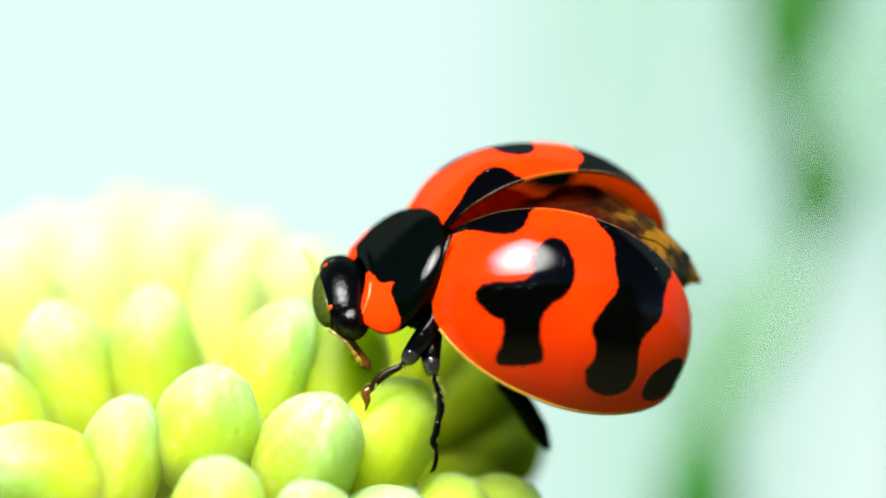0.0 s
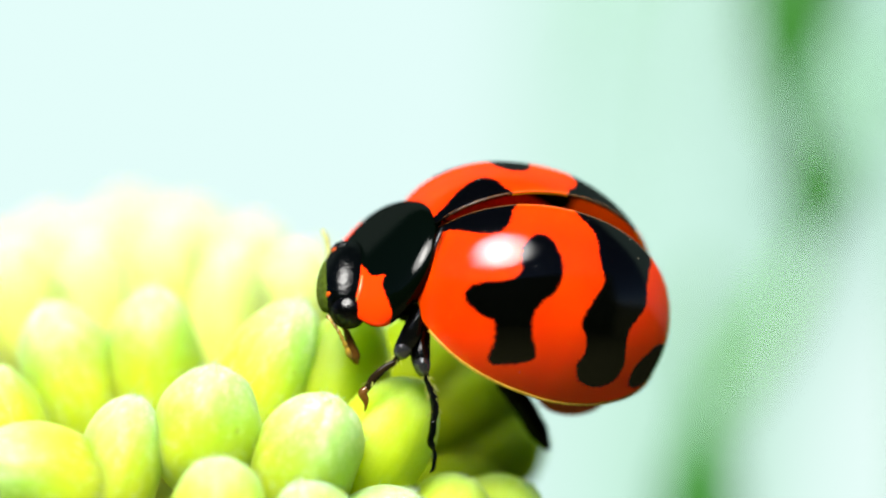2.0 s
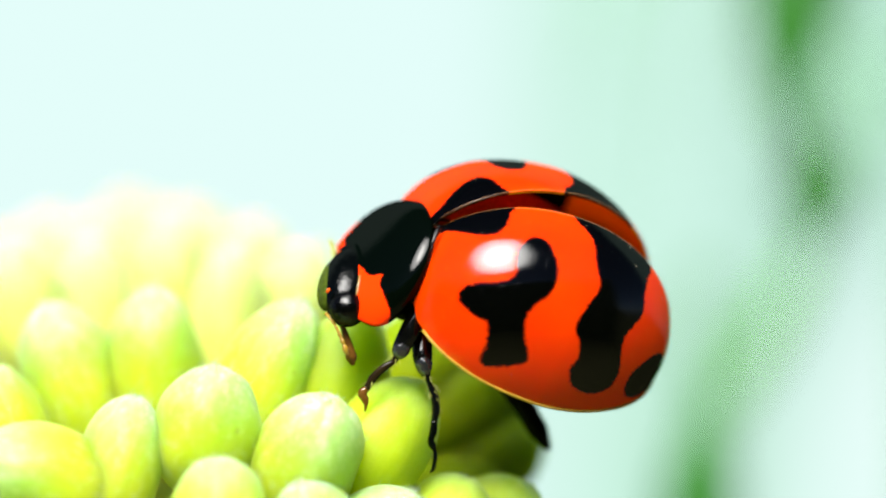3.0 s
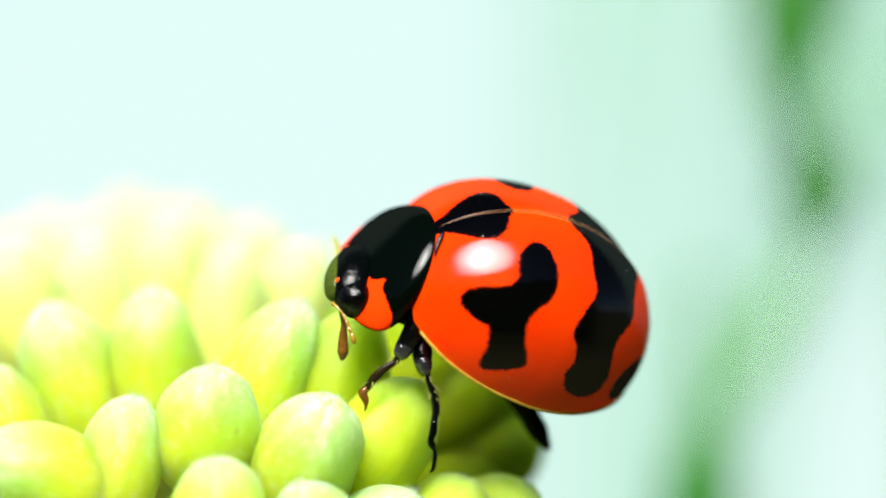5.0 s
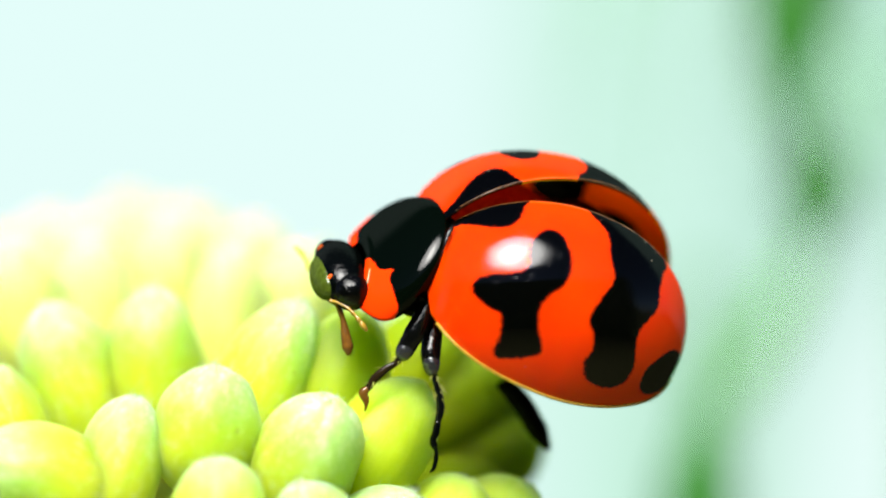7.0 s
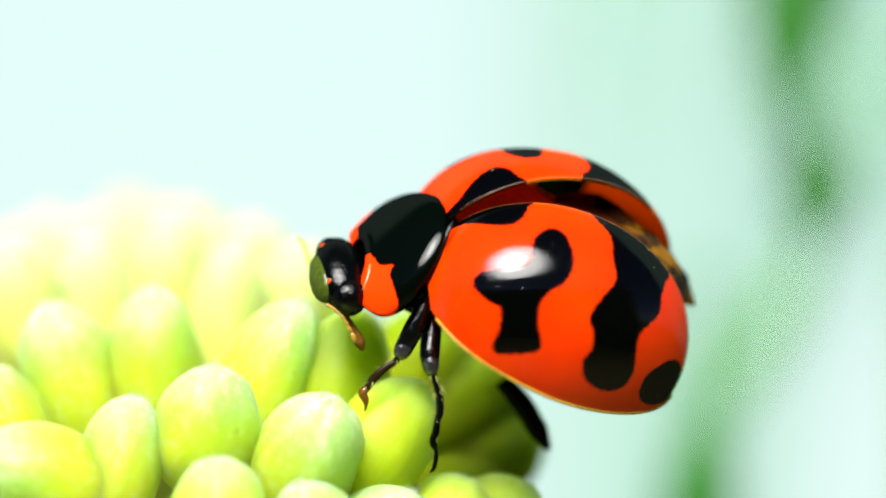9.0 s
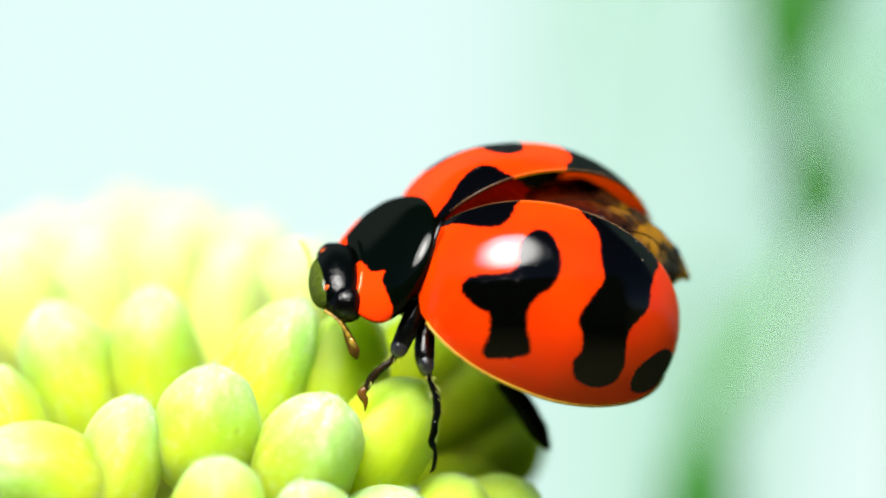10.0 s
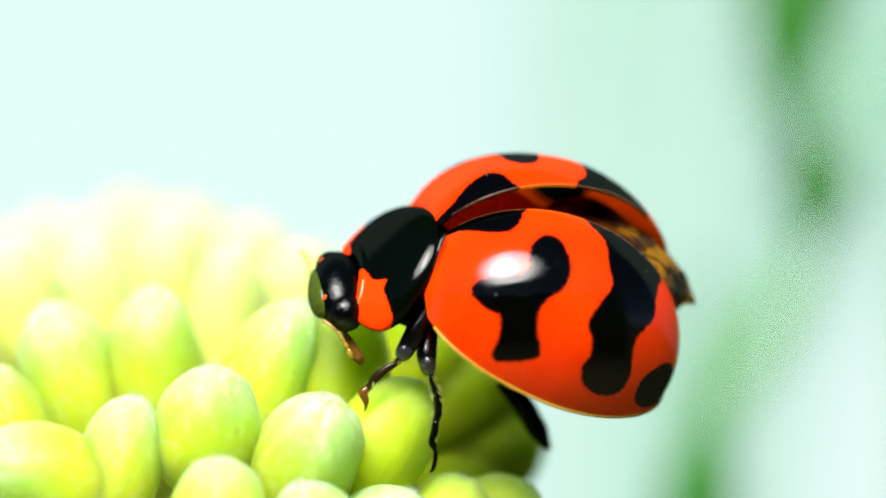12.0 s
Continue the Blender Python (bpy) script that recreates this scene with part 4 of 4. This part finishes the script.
RIGHT = [
    (0.0, 2.227, -0.621, 1.325, 5.3, 9.9, 15.7), (0.5, 2.227, -0.665, 1.390, 5.5, 9.2, 15.0),
    (1.0, 2.286, -0.592, 1.225, 4.7, 5.7, 14.9), (1.5, 2.301, -0.572, 1.181, 0.2, 6.6, 4.2),
    (2.0, 2.222, -0.511, 1.161, 2.8, 4.5, 7.2), (2.5, 2.224, -0.571, 1.250, 7.4, 6.7, 19.0),
    (3.0, 2.207, -0.492, 1.146, 1.9, 4.6, 7.6), (5.0, 2.204, -0.464, 1.106, 1.1, -1.1, 2.7),
    (5.25, 2.265, -0.535, 1.150, 1.5, 2.0, 11.5), (5.5, 2.277, -0.558, 1.182, 1.4, 6.1, 4.5), (6.0, 2.297, -0.574, 1.187, 4.4, 6.5, 14.8),
    (6.5, 2.294, -0.555, 1.162, 3.9, 7.8, 6.2), (7.0, 2.260, -0.555, 1.194, 6.0, 10.4, 10.2),
    (9.0, 2.187, -0.525, 1.192, 4.8, 9.8, 11.5), (9.25, 2.192, -0.515, 1.185, 5.2, 9.6, 11.0), (9.5, 2.194, -0.477, 1.135, 6.6, 6.5, 6.5),
    (10.0, 2.168, -0.504, 1.201, 5.4, 7.3, 14.9), (10.5, 2.077, -0.478, 1.246, 4.0, 5.8, 6.5),
    (11.0, 2.076, -0.480, 1.249, 0.4, 4.1, 3.3), (11.5, 2.230, -0.599, 1.288, 6.2, 7.9, 17.9),
    (12.0, 2.207, -0.603, 1.314, 2.0, 9.5, 8.2),
]
HEAD = [
    (0.0, 3.091, 0.077, -0.954, -7.7, 0.9, 4.4), (0.5, 3.067, 0.070, -0.920, -5.6, 1.7, 1.3),
    (1.0, 3.038, 0.021, -0.821, -10.0, 6.9, 0.3), (1.5, 2.972, 0.006, -0.739, -13.0, 4.9, -5.2),
    (2.0, 2.943, 0.033, -0.752, -17.3, 4.0, -4.1), (2.5, 2.908, 0.039, -0.728, -8.3, 1.1, -11.5),
    (3.0, 2.871, 0.067, -0.737, -11.7, 2.4, -13.4), (5.0, 2.875, -0.035, -0.586, -5.3, -4.0, -14.0),
    (5.5, 2.915, -0.021, -0.644, -8.3, -11.3, -12.7), (6.0, 2.963, -0.002, -0.715, -5.0, 0.1, -16.3),
    (6.5, 3.085, 0.005, -0.838, -3.1, -2.4, -2.4), (7.0, 3.156, 0.004, -0.903, 10.8, 0.2, 0.8),
    (9.0, 3.131, 0.061, -0.967, 2.4, -2.3, 2.6), (9.5, 3.077, 0.042, -0.888, -0.7, -5.3, -0.9),
    (10.0, 3.056, 0.033, -0.857, -2.1, -5.2, -1.0), (10.5, 3.067, 0.039, -0.875, -7.1, -3.2, 3.4),
    (11.0, 3.070, 0.037, -0.874, -7.8, -5.4, 2.2), (11.5, 3.059, 0.008, -0.821, -7.2, -3.1, 1.8),
    (12.0, 3.072, 0.058, -0.907, -1.7, 0.4, 0.2),
]
FRONT_LEG = [
    (0.0, 2.306, 1.804, -1.805, -33.0, -25.7, 164.6), (0.5, 2.291, 1.769, -1.737, -33.0, -25.7, 164.6),
    (1.0, 2.240, 1.798, -1.735, -33.6, -27.6, 165.9), (1.5, 2.233, 1.798, -1.729, -34.1, -28.9, 167.0),
    (2.0, 2.148, 1.900, -1.806, -35.3, -31.8, 169.3), (2.5, 2.179, 1.868, -1.785, -34.9, -30.9, 168.5),
    (3.0, 2.143, 1.905, -1.808, -35.4, -32.2, 169.6), (5.0, 2.169, 1.857, -1.760, -35.2, -31.7, 169.2),
    (5.5, 2.184, 1.844, -1.754, -34.8, -30.8, 168.5), (6.0, 2.181, 1.844, -1.751, -34.7, -30.4, 168.1),
    (6.5, 2.062, 1.943, -1.792, -36.1, -33.6, 170.8), (7.0, 2.109, 1.977, -1.887, -35.7, -32.9, 170.2),
    (9.0, 2.083, 2.024, -1.935, -36.4, -34.2, 171.3), (9.5, 2.097, 1.994, -1.902, -36.7, -34.9, 171.9),
    (10.0, 2.173, 1.935, -1.882, -35.8, -33.1, 170.4), (10.5, 2.185, 1.918, -1.866, -35.4, -32.3, 169.6),
    (11.0, 2.221, 1.909, -1.887, -34.8, -30.8, 168.5), (11.5, 2.226, 1.825, -1.763, -34.2, -29.2, 167.2),
    (12.0, 2.155, 1.858, -1.748, -35.0, -31.2, 168.8),
]
MIDDLE_LEG = [
    (0.0, 0.953, 2.564, -1.921, -35.6, -32.6, 170.0), (0.5, 0.942, 2.535, -1.867, -34.9, -30.9, 168.5),
    (1.0, 0.885, 2.556, -1.845, -36.9, -35.2, 172.2), (1.5, 0.890, 2.571, -1.874, -37.4, -36.1, 173.1),
    (2.0, 0.795, 2.662, -1.924, -37.6, -36.6, 173.5), (2.5, 0.836, 2.641, -1.929, -35.5, -32.4, 169.8),
    (3.0, 0.798, 2.676, -1.949, -36.8, -35.0, 172.1), (5.0, 0.815, 2.616, -1.872, -37.3, -36.0, 173.0),
    (5.5, 0.830, 2.604, -1.868, -37.5, -36.4, 173.3), (6.0, 0.821, 2.595, -1.846, -37.7, -36.6, 173.5),
    (6.5, 0.684, 2.665, -1.827, -37.6, -36.5, 173.5), (7.0, 0.734, 2.704, -1.932, -36.8, -35.0, 172.1),
    (9.0, 0.707, 2.752, -1.980, -37.0, -35.4, 172.4), (9.5, 0.733, 2.740, -1.986, -36.7, -34.9, 171.9),
    (10.0, 0.832, 2.711, -2.033, -36.2, -33.8, 171.0), (10.5, 0.847, 2.698, -2.027, -35.6, -32.7, 170.0),
    (11.0, 0.893, 2.700, -2.072, -35.4, -32.2, 169.6), (11.5, 0.884, 2.599, -1.910, -35.1, -31.5, 169.0),
    (12.0, 0.792, 2.605, -1.836, -36.9, -35.1, 172.2),
]
HIND_LEG = [
    (0.0, -1.595, 1.215, -1.604, -36.2, -33.8, 171.0), (0.5, -1.615, 1.200, -1.563, -35.9, -33.3, 170.6),
    (1.0, -1.660, 1.201, -1.524, -36.3, -34.0, 171.1), (1.5, -1.677, 1.252, -1.585, -35.7, -32.8, 170.1),
    (2.0, -1.754, 1.314, -1.609, -36.1, -33.7, 170.9), (2.5, -1.731, 1.321, -1.640, -35.7, -32.8, 170.1),
    (3.0, -1.766, 1.352, -1.655, -35.8, -33.0, 170.2), (5.0, -1.731, 1.263, -1.552, -36.2, -33.9, 171.1),
    (5.5, -1.717, 1.253, -1.550, -36.2, -33.9, 171.0), (6.0, -1.713, 1.224, -1.509, -36.5, -34.5, 171.6),
    (6.5, -1.808, 1.233, -1.436, -37.6, -36.5, 173.5), (7.0, -1.765, 1.281, -1.549, -37.4, -36.2, 173.2),
    (9.0, -1.792, 1.329, -1.597, -37.4, -36.2, 173.2), (9.5, -1.794, 1.359, -1.640, -36.7, -34.9, 171.9),
    (10.0, -1.739, 1.399, -1.751, -35.6, -32.6, 169.9), (10.5, -1.730, 1.394, -1.753, -35.5, -32.3, 169.7),
    (11.0, -1.699, 1.422, -1.824, -35.1, -31.4, 168.9), (11.5, -1.685, 1.282, -1.624, -35.7, -32.7, 170.0),
    (12.0, -1.737, 1.228, -1.493, -36.6, -34.7, 171.8),
]

# how far the flight wings are lifted, from 0 to 1, and how far they have slid out behind, in millimetres
WINGS = [(0.0, 1.30, 0.1), (0.5, 1.30, 0.1), (1.0, 0.8, 0.0), (1.5, 0.1, 0.0), (2.0, 0.3, 0.0), (2.5, 0.1, 0.0), (3.0, 0.1, 0.0), (5.0, 0.0, 0.0), (5.5, 0.0, 0.0), (6.0, 0.0, 0.0),
         (6.5, 0.2, 0.0), (7.0, 0.98, 0.2), (9.0, 1.12, 0.35), (9.5, 1.08, 0.25), (10.0, 1.18, 0.25), (10.5, 1.14, 0.35), (11.0, 1.08, 0.38), (11.5, 1.20, 0.30), (12.0, 1.18, 0.35)]
# the antenna's swing in degrees
FEELER = [(0.0, 7), (0.5, 5), (1.0, 2), (1.5, 6), (2.0, 0), (2.5, 0), (3.0, 2), (5.0, 6), (5.5, 8), (6.0, 6), (6.5, 6),
          (7.0, 10), (9.0, 2), (9.5, 2), (10.0, 6), (10.5, 13), (11.0, 10), (11.5, 2), (12.0, 2)]
# the tip of the abdomen peeps out below for a moment
TAIL_TIP = [(0.0, -1.1, 0.1, 0.3), (1.0, -1.1, 0.1, 0.2), (1.5, -1.54, 0.81, -0.43), (2.0, -1.59, 0.93, -0.57), (2.5, -1.59, 0.93, -0.57), (3.0, -1.50, 0.79, -0.43),
            (5.0, -1.1, 0.1, 0.3), (12.0, -1.1, 0.1, 0.3)]
# the mouth feeler's swing in degrees
PALP = [(0.0, 4), (0.5, 2), (1.0, -4), (1.5, -10), (2.0, -4), (2.5, -2), (3.0, -4), (5.0, -16), (5.5, -15), (6.0, -6), (6.5, 5),
        (7.0, -20), (9.0, 2), (9.5, 2), (10.0, -1), (10.5, 11), (11.0, 9), (11.5, 3), (12.0, 3)]


def motions():
    """Every moving piece, in time order: seconds, millimetres, degrees."""
    def rows(table):
        return [(t, pose(x * MM, y * MM, z * MM, a, b, c)) for t, x, y, z, a, b, c in table]
    walk(ladybug, rows(BODY))
    walk(left_case, rows(LEFT))
    walk(right_case, rows(RIGHT))
    walk(head, rows(HEAD))
    walk(front, rows(FRONT_LEG))
    walk(middle, rows(MIDDLE_LEG))
    walk(hind, rows(HIND_LEG))
    for wing, lag in ((left_wing, 0.0), (right_wing, 2.0)):
        walk(wing, [(t, pose((2.0 + 0.25 * (1 - f) - out) * MM, 0, (1.1 - 0.1 * (1 - f)) * MM, 0, -1 - (25 + lag) * (1 - f) + 3.0 * lag * max(0.0, f - 0.75), 0)) for t, f, out in WINGS])
    walk(tail_tip, [(t, pose(x * MM, y * MM, z * MM)) for t, x, y, z in TAIL_TIP])
    walk(palp, [(t, PALP_AT @ VIEW_TURN.inverted() @ pose(0, 0, 0, 0, -a, 0) @ VIEW_TURN) for t, a in PALP])
    walk(feeler, [(t, FEELER_AT @ VIEW_TURN.inverted() @ pose(0, 0, 0, 0, -a, 0) @ VIEW_TURN) for t, a in FEELER])


motions()
